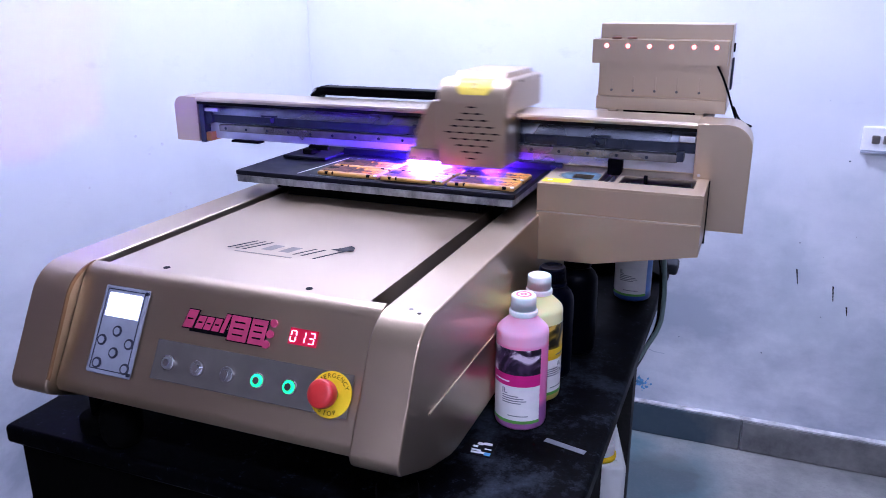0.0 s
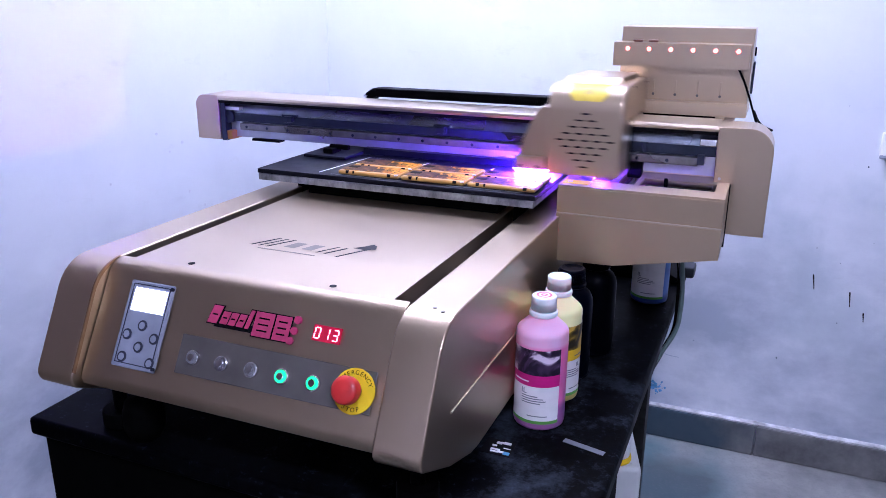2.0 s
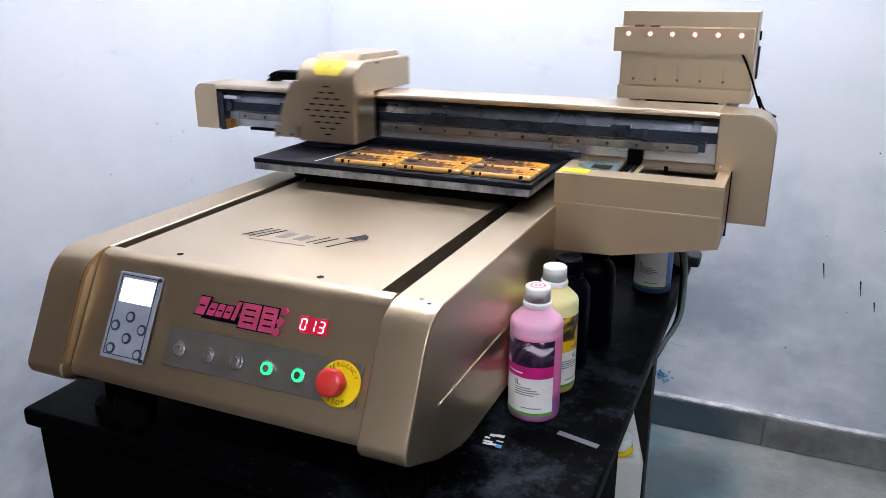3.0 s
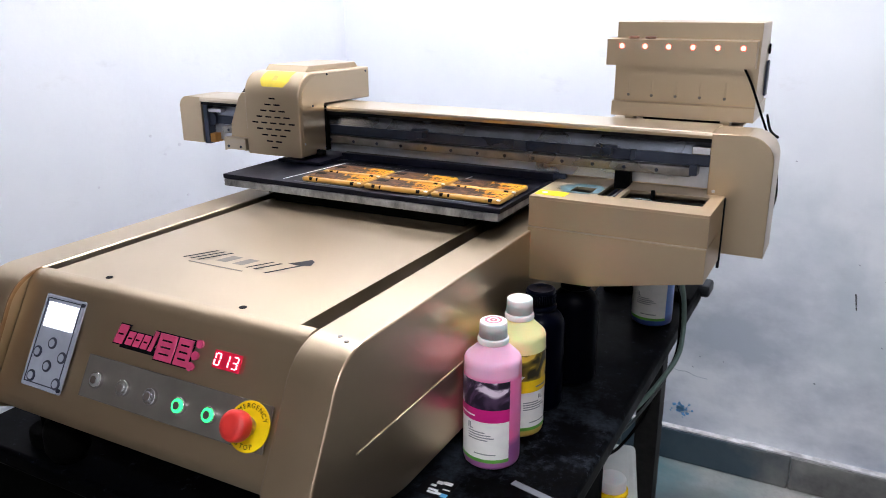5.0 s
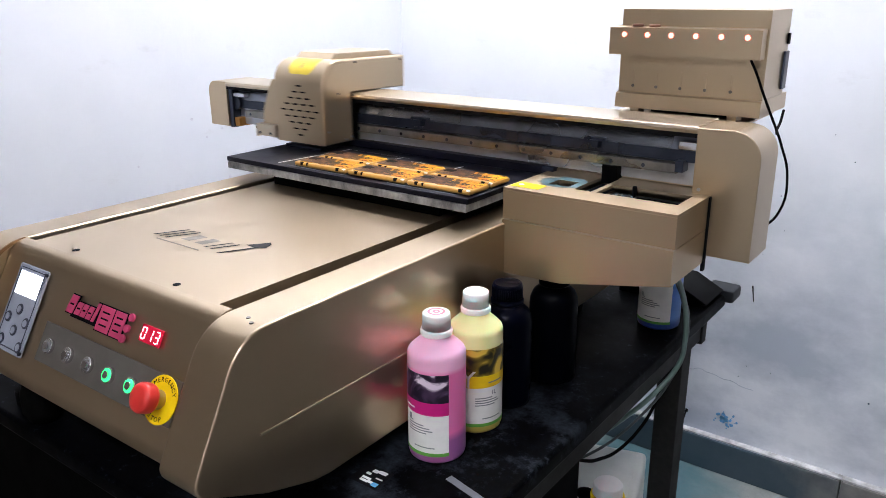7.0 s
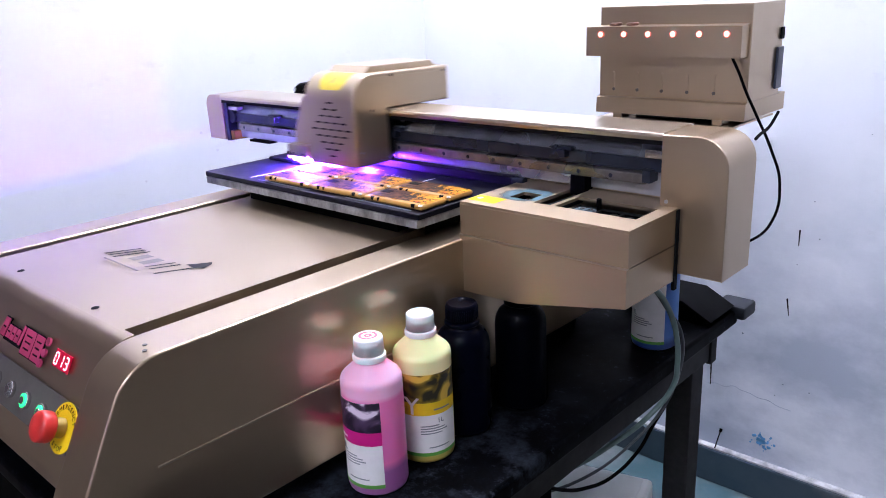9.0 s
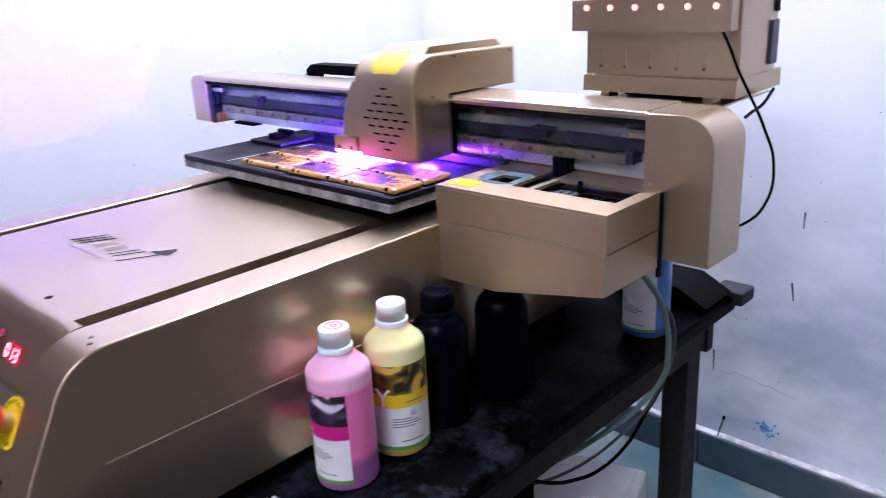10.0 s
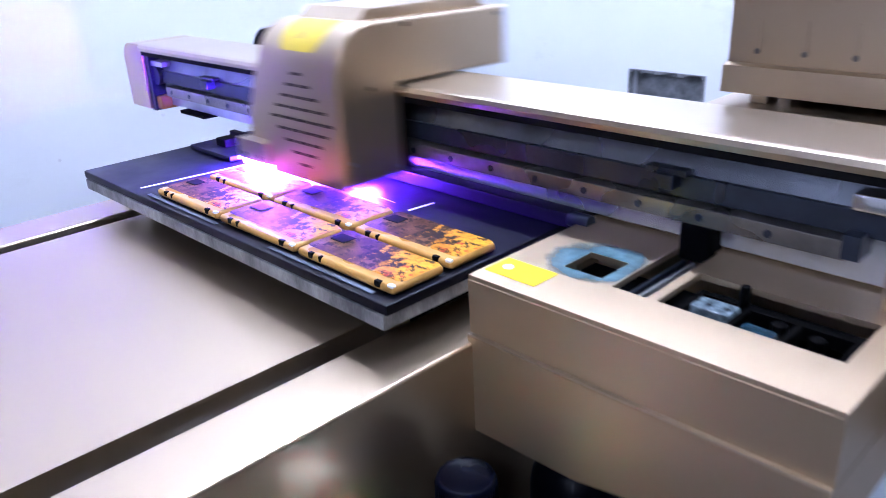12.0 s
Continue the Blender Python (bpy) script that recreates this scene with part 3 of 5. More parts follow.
def work_table():
    t = thing("work_table", (-0.66, 1.55, FZ), "black granite-topped table on a black steel frame", "table")
    part("tabletop", box(-1.165, -0.186, 0.93, 2.215, TZ - 0.035, TZ, 0.008, 3), GRANITE, t, "dusty black granite slab")
    for y0, y1 in ((2.14, 2.17),):
        part("apron", box(-1.12, -0.21, y0, y1, TZ - 0.115, TZ - 0.036, 0.004), FRAME_STEEL, t)
    for x0, x1 in ((-0.25, -0.215),):
        part("rail", box(x0, x1, 0.98, 2.16, TZ - 0.107, TZ - 0.036, 0.004), FRAME_STEEL, t)
    for lx, ly in ((-0.31, 2.14), (-1.145, 2.14), (-0.265, 0.965)):
        part("leg", box(lx, lx + 0.06, ly, ly + 0.06, FZ, TZ - 0.1, 0.004), FRAME_STEEL, t)
    c = thing("table_cabinet", (-0.66, 1.4, FZ), "black cabinet under the worktable", "cabinet")
    part("body", box(-1.152, -0.2665, 0.947, 1.574, FZ + 0.02, TZ - 0.036, 0.006), BLACK_STEEL, c)
    part("side_panel", box(-0.2663, -0.237, 1.03, 1.576, FZ + 0.02, TZ - 0.109, 0.003), BLACK_STEEL, c)
    part("scrap_label", box(-0.995, -0.983, 0.9455, 0.9468, 0.757, 0.768, 0.0003), LABEL_WHITE, c, "small pale paper scrap")
    part("plinth", box(-1.1, -0.29, 0.98, 1.55, FZ, FZ + 0.02), BLACK_STEEL, c)


work_table()


def table_end_tray():
    t = thing("folded_tray", (-0.27, 2.13, TZ), "black plastic tray with a turned-up corner on the table", "tray")
    part("body", sweep_y([(-0.40, TZ), (-0.215, TZ), (-0.19, TZ + 0.012), (-0.255, TZ + 0.045), (-0.40, TZ + 0.045)], 2.08, 2.20, 0.003), BLACK, t)
    part("flap", box(-0.235, -0.165, 2.195, 2.26, TZ - 0.02, TZ + 0.012, 0.008), plain("dull_grey_vinyl", (0.02, 0.023, 0.028), 0.5, spec=0.2), t, "grey bent flap")


table_end_tray()

# ---- the printer: base ----
BX0, BX1, TOP = -1.052, -0.3855, 1.097
PU, PV, PW = Vector((1, 0, 0)), Vector((0, 0.4886, 0.8725)), Vector((0, -0.8725, 0.4886))
PO = Vector((-0.7185, 0.922, 0.989))
PANEL = Matrix.Translation(PO) @ Matrix(((1, 0, 0), (0, PV.y, PW.y), (0, PV.z, PW.z))).to_4x4()


def on_panel(bm):
    bmesh.ops.transform(bm, verts=bm.verts, matrix=PANEL)
    return bm


def side_outline(grow=0.0):
    """Outline of the printer's base from the side, in y and z."""
    g = grow
    return ([(2.02, 0.838), (2.02, TOP + g)] + arc(1.003, TOP - 0.073, 0.073 + g, 90, 153, 11)
            + [(0.880 - g, 0.944)] + arc(0.8965, 0.931, 0.0205 + g, 160, 245, 6) + [(0.98, 0.868), (1.06, 0.842), (1.09, 0.838)])



PRINTER = thing("flatbed_printer", (-0.7185, 1.45, TZ), "champagne metallic flatbed printer with slanted control panel on a table", "printer")


def printer_base():
    t = PRINTER
    inner = [(1.003, 0.9)] + arc(1.003, TOP - 0.0292, 0.0292, 90, 150.5, 9) + [(0.897, 0.940), (0.893, 0.930), (0.896, 0.919), (0.907, 0.911), (0.93, 0.907)]
    part("deck", plate(-0.977, -0.459, 1.003, 2.0, TOP - 0.004, TOP, [(-0.485, -0.4589, 1.007, 1.92), (-0.9771, -0.950, 1.007, 1.92)]), TAN, t, "flat champagne top deck")
    part("front_panel", sweep_x(inner, -0.977, -0.459), TAN, t, "slanted champagne front panel")
    for x0, x1 in ((-0.977, -0.947), (-0.485, -0.459)):
        part("slot_floor", box(x0, x1, 1.004, 1.92, TOP - 0.075, TOP - 0.065), INK_BLACK, t)
    part("slot_wall", box(-0.4868, -0.4852, 1.004, 1.92, TOP - 0.064, TOP - 0.0042), TAN, t, "folded champagne edge inside the slot")
    part("slot_wall", box(-0.4848, -0.4592, 1.0035, 1.0055, TOP - 0.064, TOP - 0.0042), TAN, t)
    part("guide_rail", rod((-0.956, 1.01, TOP - 0.014), (-0.956, 1.9, TOP - 0.014), 0.0045, 14), DARK_METAL, t, "bright steel guide rod in the slot", True)
    part("guide_rail", rod((-0.474, 1.04, TOP - 0.03), (-0.474, 1.9, TOP - 0.03), 0.0055, 14), DARK_METAL, t, "", True)
    part("side_cheek", sweep_x(side_outline(), -0.4575, BX1, 0.0035, 3), TAN, t, "rounded champagne side cover")
    part("side_cheek", sweep_x(side_outline(), BX0, -0.9785, 0.0035, 3), TAN, t, "rounded champagne side cover")
    part("edge_bead", sweep_x([(y, z) for y, z in side_outline(0.0015)][2:15] + [(y + 0.004, z - 0.004) for y, z in side_outline(0.0015)][2:15][::-1], -0.9795, -0.9765), plain("bronze_trim", (0.3, 0.17, 0.08), 0.35, 0.5), t, "thin bronze bead beside the panel")
    # crease along the lower side; paler paint stands in for its edge highlight
    part("side_crease", box(BX1 - 0.001, BX1 + 0.0022, 0.975, 1.54, 0.955, 0.9582, 0.0008), TAN_PALE, t)
    part("rear_block", box(BX0 + 0.03, BX1 - 0.03, 1.62, 2.1, TZ + 0.06, TOP - 0.01), BLACK_STEEL, t)
    for fx in (-1.0, -0.44):
        for fy in (0.985, 1.9):
            foot = part("foot", rod((fx, fy, TZ), (fx, fy, TZ + 0.03), 0.032, 24, 0.005), RUBBER, t, "round black levelling foot")
            part("stem", rod((fx, fy, TZ + 0.03), (fx, fy, 0.91), 0.012, 14), BLACK_STEEL, foot)
    part("knob", lathe([(0.0, 0), (0.026, 0.002), (0.034, 0.02), (0.034, 0.05), (0.028, 0.068), (0.0, 0.074)], (-0.93, 0.965, TZ + 0.001), 24), RUBBER, t, "black rubber foot cup", True)
    for hx in (-0.847, -0.59):
        part("screw_hole", rod((hx, 1.018, TOP - 0.001), (hx, 1.018, TOP + 0.0006), 0.0055, 14), INK_BLACK, t)
    for hx, hy in ((-0.42, 1.0), (-0.405, 0.992)):
        part("screw", rod((hx, hy, TOP - 0.001), (hx, hy, TOP + 0.0006), 0.003, 12), GREY_PLATE, t)


printer_base()
BASE = PRINTER


def deck_emblem():
    """Plain slanted bars in dark grey on the deck, in place of the maker's mark."""
    for cx, w, h, lean in ((-0.808, 0.006, 0.05, 0.55), (-0.793, 0.005, 0.05, 0.55), (-0.778, 0.006, 0.05, 0.55), (-0.748, 0.021, 0.03, 0.35), (-0.714, 0.0205, 0.030, 0.35), (-0.686, 0.005, 0.04, 0.55), (-0.670, 0.006, 0.04, 0.55), (-0.640, 0.006, 0.055, 0.55)):
        pts = [(cx - w / 2 - lean * h / 2, -h / 2), (cx + w / 2 - lean * h / 2, -h / 2), (cx + w / 2 + lean * h / 2, h / 2), (cx - w / 2 + lean * h / 2, h / 2)]
        bm = bmesh.new()
        bm.faces.new([bm.verts.new((px, 1.165 + py, TOP + 0.0006)) for px, py in pts])
        part("emblem_bar", bm, LOGO_GREY if w < 0.02 else EMBLEM_PALE, BASE)
    bm = bmesh.new()
    bm.faces.new([bm.verts.new((px, py, TOP + 0.0007)) for px, py in ((-0.652, 1.190), (-0.640, 1.203), (-0.628, 1.221), (-0.618, 1.214), (-0.612, 1.196), (-0.632, 1.188))])
    part("emblem_tip", bm, LOGO_GREY, BASE)
    part("emblem_line", box(-0.80, -0.69, 1.128, 1.131, TOP + 0.0002, TOP + 0.0006), EMBLEM_PALE, BASE)


EMBLEM_PALE = plain("pale_grey_print", (0.2, 0.17, 0.14), 0.5)
deck_emblem()


def control_panel():
    """All that is mounted on the slanted front."""
    pad = part("display_pad", on_panel(box(-0.203, -0.119, -0.036, 0.099, 0, 0.004, 0.003)), PAD, BASE, "blue-grey membrane keypad with a lit screen")
    part("pad_rim", on_panel(plate(-0.197, -0.125, -0.030, 0.094, 0.0035, 0.0047, [(-0.1955, -0.1265, -0.0285, 0.0925)])), PAD_DARK, pad)
    part("screen", on_panel(box(-0.191, -0.129, 0.052, 0.088, 0.0035, 0.0055, 0.0005)), SCREEN, pad, "glowing white screen")
    for kx, kv in ((-0.161, 0.031), (-0.186, 0.0145), (-0.134, 0.0145), (-0.159, -0.002), (-0.185, -0.0205), (-0.131, -0.0225)):
        k = part("key", on_panel(rod((kx, kv, 0.003), (kx, kv, 0.0052), 0.0086, 20, 0.0008)), PAD_DARK, pad)
        part("cap", on_panel(rod((kx, kv, 0.005), (kx, kv, 0.0062), 0.0055, 20, 0.0008)), PAD, k)
    for bx, bv in ((-0.122, 0.093), (-0.122, -0.03)):
        part("pad_screw", on_panel(rod((bx, bv, 0.003), (bx, bv, 0.006), 0.003, 10)), DARK_METAL, pad)
    badge = part("badge", on_panel(box(-0.036, 0.03, 0.051, 0.062, 0, 0.0015, 0.001)), INK_BLACK, BASE, "black and pink acrylic badge")
    blocks = [(-0.036, 0.069, 0.017, 0.027, 0.25), (-0.0175, 0.066, 0.013, 0.019, 0.25), (-0.003, 0.066, 0.012, 0.019, 0.25), (0.0115, 0.066, 0.012, 0.019, 0.25), (0.025, 0.07, 0.007, 0.028, 0.25), (0.049, 0.066, 0.032, 0.036, 0.05), (0.081, 0.066, 0.026, 0.036, 0.05)]
    for k, (sx, sv, w, h, lean) in enumerate(blocks):
        m = Matrix(((1, lean, 0, sx), (0, 1, 0, sv), (0, 0, 1, 0), (0, 0, 0, 1)))
        part("badge_rim", on_panel(box(-w / 2 - 0.0016, w / 2 + 0.0016, -h / 2 - 0.0016, h / 2 + 0.0016, 0.0006, 0.0020 + 0.0001 * k, mat=m)), INK_BLACK, badge)
        part("badge_block", on_panel(box(-w / 2, w / 2, -h / 2, h / 2, 0.0022, 0.0034, 0.0004, 1, mat=m)), PINK, badge)
        rows = (0.0,) if w < 0.03 and h < 0.03 else (-0.25, 0.0, 0.25)
        for v in rows if w > 0.01 else ():
            part("badge_groove", on_panel(box(-w * 0.28, w * 0.28, h * v - 0.0012, h * v + 0.0012, 0.0033, 0.0037, mat=m)), INK_BLACK, badge)
    for sx, sv in ((0.104, 0.082), (0.101, 0.066), (0.0975, 0.051)):
        part("badge_dot", on_panel(rod((sx, sv, 0.0004), (sx, sv, 0.0036), 0.0058, 18)), PINK, badge)
    win = part("digit_display", on_panel(box(0.131, 0.176, 0.058, 0.081, 0, 0.002, 0.0006)), RED_FACE, BASE, "red lit three-digit display")
    segs = {"a": (0, 0.0075, 1), "b": (0.004, 0.004, 0), "c": (0.004, -0.004, 0), "d": (0, -0.0075, 1), "e": (-0.004, -0.004, 0), "f": (-0.004, 0.004, 0), "g": (0, 0, 1)}
    for k, on in enumerate(("abcdef", "bc", "abcdg")):
        for s in on:
            dx, dv, flat = segs[s]
            cx, cv = 0.1385 + 0.0145 * k + dx + dv * 0.1, 0.0695 + dv
            w, h = (0.0062, 0.0017) if flat else (0.0017, 0.0064)
            part("digit_segment", on_panel(box(cx - w / 2, cx + w / 2, cv - h / 2, cv + h / 2, 0.0018, 0.0026)), RED_DIGIT, win)
    pl = part("switch_plate", on_panel(box(-0.085, 0.2425, -0.027, 0.032, 0, 0.002, 0.001)), GREY_PLATE, BASE, "dark grey anodised switch plate")
    for k in range(5):
        bx = -0.056 + 0.0516 * k
        lit = k > 2
        b = part("push_button", on_panel(rod((bx, 0, 0.001), (bx, 0, 0.0075), 0.0115, 28, 0.0015)), CHROME, pl, "chrome push button" + (" with a green lit ring" if lit else ""), True)
        part("ring", on_panel(lathe([(0.0058, 0.0072), (0.0092, 0.0072), (0.0092, 0.0084), (0.0058, 0.0084), (0.0058, 0.0072)], (bx, 0, 0), 28, caps=False)), GREEN_RING if lit else STEEL, b)
        part("plunger", on_panel(rod((bx, 0, 0.006), (bx, 0, 0.0105), 0.0056, 20, 0.001)), CHROME, b)
    e = part("stop_disc", on_panel(rod((0.2135, 0.001, 0.002), (0.2135, 0.001, 0.0038), 0.0315, 48, 0.0004)), YELLOW, pl, "yellow emergency stop ring")
    part("collar", on_panel(rod((0.2135, 0.001, 0.0036), (0.2135, 0.001, 0.019), 0.0125, 28, 0.002)), plain("dull_brass", (0.4, 0.29, 0.1), 0.4, 0.6), e, "", True)
    mush = on_panel(lathe([(0.0, 0.017), (0.012, 0.017), (0.0185, 0.0195), (0.0195, 0.023), (0.0195, 0.033), (0.0175, 0.0365), (0.012, 0.0385), (0.0, 0.039)], (0.2135, 0.001, 0), 36))
    part("mushroom_button", mush, RED, e, "red mushroom push button", True)
    for word, mid, turn in (("EMERGENCY", 90, -1), ("STOP", 270, 1)):
        for i, ch in enumerate(word):
            a = mid + turn * (i - (len(word) - 1) / 2) * (15.5 if turn < 0 else 17)
            ra = radians(a)
            m = PANEL @ Matrix.Translation((0.2135 + 0.0252 * math.cos(ra), 0.001 + 0.0252 * math.sin(ra), 0.0039)) @ Matrix.Rotation(radians(a - 90 if turn < 0 else a + 90), 4, "Z")
            lettering("letter", ch, 0.0085, m, INK_BLACK, e)


control_panel()

# ---- the print bed ----
def print_bed():
    t = part("print_bed", box(-1.034, -0.419, 1.466, 1.93, 1.1245, 1.1385, 0.0015), SLAB, PRINTER, "stained grey alloy bed slab")
    part("bed_plate", box(-1.037, -0.4155, 1.467, 1.928, 1.1387, 1.149, 0.002), BED, t, "black glossy top plate")
    part("pedestal", box(-0.93, -0.50, 1.50, 1.9, TOP + 0.001, 1.1244), BLACK_STEEL, t)
    part("pedestal", box(-0.99, -0.945, 1.55, 1.9, TOP - 0.05, 1.1244), BLACK_STEEL, t)
    part("pedestal", box(-0.483, -0.461, 1.55, 1.9, TOP - 0.05, 1.1244), BLACK_STEEL, t)
    part("rear_bar", box(-0.90, -0.402, 1.695, 1.716, 1.1505, 1.166, 0.002), BED, t, "raised dark bar across the bed")
    part("step_block", box(-1.01, -0.90, 1.61, 1.71, 1.1505, 1.158, 0.002), BED, t)
    part("clamp", box(-0.97, -0.945, 1.63, 1.67, 1.1585, 1.170, 0.002), RUBBER, t, "black plastic clamp")
    part("clamp", box(-0.965, -0.915, 1.65, 1.66, 1.166, 1.177, 0.002), RUBBER, t)
    part("bumper", rod((-0.405, 1.70, 1.16), (-0.38, 1.70, 1.16), 0.008, 14, 0.001), DARK_METAL, t)
    white = LABEL_WHITE
    for a, b, w in (((-0.891, 1.480), (-0.868, 1.667), 0.0022), ((-0.868, 1.6665), (-0.70, 1.666), 0.0006), ((-0.724, 1.628), (-0.716, 1.667), 0.002), ((-0.569, 1.632), (-0.565, 1.667), 0.002), ((-0.68, 1.645), (-0.60, 1.64), 0.0008), ((-0.66, 1.655), (-0.65, 1.63), 0.0007)):
        bm = bmesh.new()
        p, q = Vector((*a, 1.1505)), Vector((*b, 1.1505))
        s = (q - p).normalized().cross(Vector((0, 0, 1))) * w
        bm.faces.new([bm.verts.new(v) for v in (p - s, p + s, q + s, q - s)])
        part("jig_line", bm, white, t)
    # worn tape along the front edge
    for a, b in ((-0.60, -0.44), (-0.86, -0.70)):
        part("tape", box(a, b, 1.473, 1.4785, 1.1502, 1.1506), plain("pale_tape", (0.07, 0.09, 0.12), 0.4, 0, 0.4, 80), t)
    return t


print_bed()


def phone_case(at):
    t = thing("phone_case", at, "orange and brown printed phone cover lying on the bed", "phone case", "phone covers on the bed")
    x, y, z = at
    L, W, H = 0.137, 0.0605, 0.0085
    bm = box(x, x + L, y, y + W, z, z + H, 0.0035, 3)
    part("shell", bm, CASE_SIDE, t, "amber curved shell")
    pr = bmesh.new()
    ring = []
    for cx, cy, a in ((x + L - 0.0075, y + W - 0.0065, 0), (x + 0.0075, y + W - 0.0065, 90), (x + 0.0075, y + 0.0165, 180), (x + L - 0.0075, y + 0.0165, 270)):
        for i in range(5):
            q = radians(a + 90 * i / 4)
            ring.append(pr.verts.new((cx + 0.006 * math.cos(q), cy + 0.006 * math.sin(q), z + H + 0.0004)))
    pr.faces.new(ring)
    part("printed_back", pr, CASE, t, "orange and brown artwork")
    part("camera_cutout", box(x + 0.006, x + 0.028, y + 0.034, y + 0.05, z + H - 0.001, z + H + 0.0008, 0.0006), INK_BLACK, t)
    for bx, w in ((0.018, 0.007), (0.034, 0.004), (L - 0.024, 0.008)):
        part("button_cutout", box(x + bx, x + bx + w, y - 0.0006, y + 0.0042, z + 0.003, z + H + 0.0006, 0.0012), INK_BLACK, t)
    # White block put in for the glint on the front right corner.
    part("corner_glint", box(x + L - 0.009, x + L - 0.001, y + 0.0005, y + 0.006, z + 0.002, z + H + 0.0006, 0.002), LABEL_WHITE, t, "white patch in place of a corner glint")
    return t


for row in range(2):
    for col in range(3):
        phone_case((-0.845 + 0.1435 * col, 1.480 + 0.068 * row, 1.1508))

# ---- the gantry ----
def gantry():
    x0, x1 = -1.305, -0.117
    t = part("gantry", sweep_x([(1.690, 1.2565), (1.688, 1.262), (1.690, 1.2665), (1.696, 1.269), (1.79, 1.269), (1.79, 1.2565)], x0, x1), TAN_PALE, PRINTER, "pale champagne gantry beam with steel rail")
    part("cover_lip", box(x0, x1, 1.6925, 1.70, 1.249, 1.2562), INK_BLACK, t)
    part("upper_face", sweep_x([(1.722, 1.255), (1.712, 1.224), (1.79, 1.224), (1.79, 1.255)], x0, x1), FACE_METAL, t, "grey metal face")
    part("dark_band", box(x0, x1, 1.708, 1.79, 1.2035, 1.2238, 0.001), DARK_METAL, t, "dark blued channel")
    part("rail_backing", box(x0, x1 - 0.0, 1.72, 1.79, 1.163, 1.2033), ALU, t, "pale aluminium lower plate")
    rail = part("linear_rail", box(-1.25, -0.15, 1.70, 1.7195, 1.184, 1.2005, 0.0015), RAIL_METAL, t, "steel linear rail with screws")
    k = -1.23
    while k < -0.16:
        part("rail_screw", rod((k, 1.701, 1.192), (k, 1.6992, 1.192), 0.0035, 10), DARK_METAL, rail)
        k += 0.06
    part("rail_stop", box(-0.152, -0.138, 1.694, 1.72, 1.188, 1.208, 0.001), DARK_METAL, t)
    for bx in (-1.105, -0.704, -0.305):
        b = part("sensor_block", box(bx - 0.011, bx + 0.011, 1.694, 1.712, 1.212, 1.226, 0.002), DARK_METAL, t, "small black sensor block")
        part("sensor_wing", box(bx - 0.02, bx + 0.02, 1.70, 1.712, 1.224, 1.23, 0.001), DARK_METAL, b)
    lc = [(-1.374, 1.157), (-1.374, 1.243)] + [(a, b) for a, b in arc(-1.350, 1.243, 0.024, 180, 90, 6)] + [(-1.305, 1.267), (-1.305, 1.157)]
    part("end_cover", sweep_y(lc, 1.692, 1.80, 0.0015), TAN, t, "rounded champagne end cover")
    part("motor", box(-1.303, -1.275, 1.70, 1.77, 1.158, 1.18, 0.002), plain("amber_board", (0.35, 0.16, 0.03), 0.45), t, "amber circuit piece")
    part("pulley", rod((-1.285, 1.702, 1.215), (-1.285, 1.74, 1.215), 0.016, 20, 0.001), DARK_METAL, t)
    part("bracket", box(-1.303, -1.29, 1.696, 1.78, 1.155, 1.255), DARK_METAL, t)
    part("bracket", box(-1.303, -1.25, 1.70, 1.76, 1.232, 1.24), STEEL, t)
    part("foot_strip", box(-1.22, -1.14, 1.705, 1.73, 1.158, 1.1632), RUBBER, t)
    rc = [(-0.117, 1.055), (-0.117, 1.267), (-0.058, 1.267)] + arc(-0.058, 1.222, 0.045, 90, 0, 8) + [(-0.013, 1.055)]
    part("end_cover", sweep_y(rc, 1.687, 1.787, 0.0018, 3), TAN, t, "tall rounded champagne end cover")
    part("cover_screw", rod((-0.106, 1.688, 1.166), (-0.106, 1.6855, 1.166), 0.003, 10), STEEL, t)
    part("end_bracket", box(-0.1165, -0.088, 1.69, 1.78, 1.05, 1.16), BLACK_STEEL, t)
    part("clip", box(-0.150, -0.118, 1.696, 1.72, 1.226, 1.24, 0.002), CHROME, t)
    # chain trough behind the beam and the shelf that carries the ink box
    part("chain_trough", plate(-1.30, -0.46, 1.792, 1.86, 1.205, 1.209, []), BLACK_STEEL, t)
    part("rear_shelf", box(-0.365, -0.10, 1.7905, 2.08, 1.244, 1.2475, 0.001), TAN, t, "champagne rear shelf")
    for sx in (-0.99, -0.30):
        part("upright", box(sx, sx + 0.09, 1.94, 1.99, 1.03, 1.2035), BLACK_STEEL, t)
    part("cross_member", box(-0.99, -0.1, 1.94, 1.99, 1.0, 1.06), BLACK_STEEL, t)
    part("rear_plate", box(-1.25, -0.12, 1.862, 1.995, 1.198, 1.2048), BLACK_STEEL, t)
    return t


gantry()


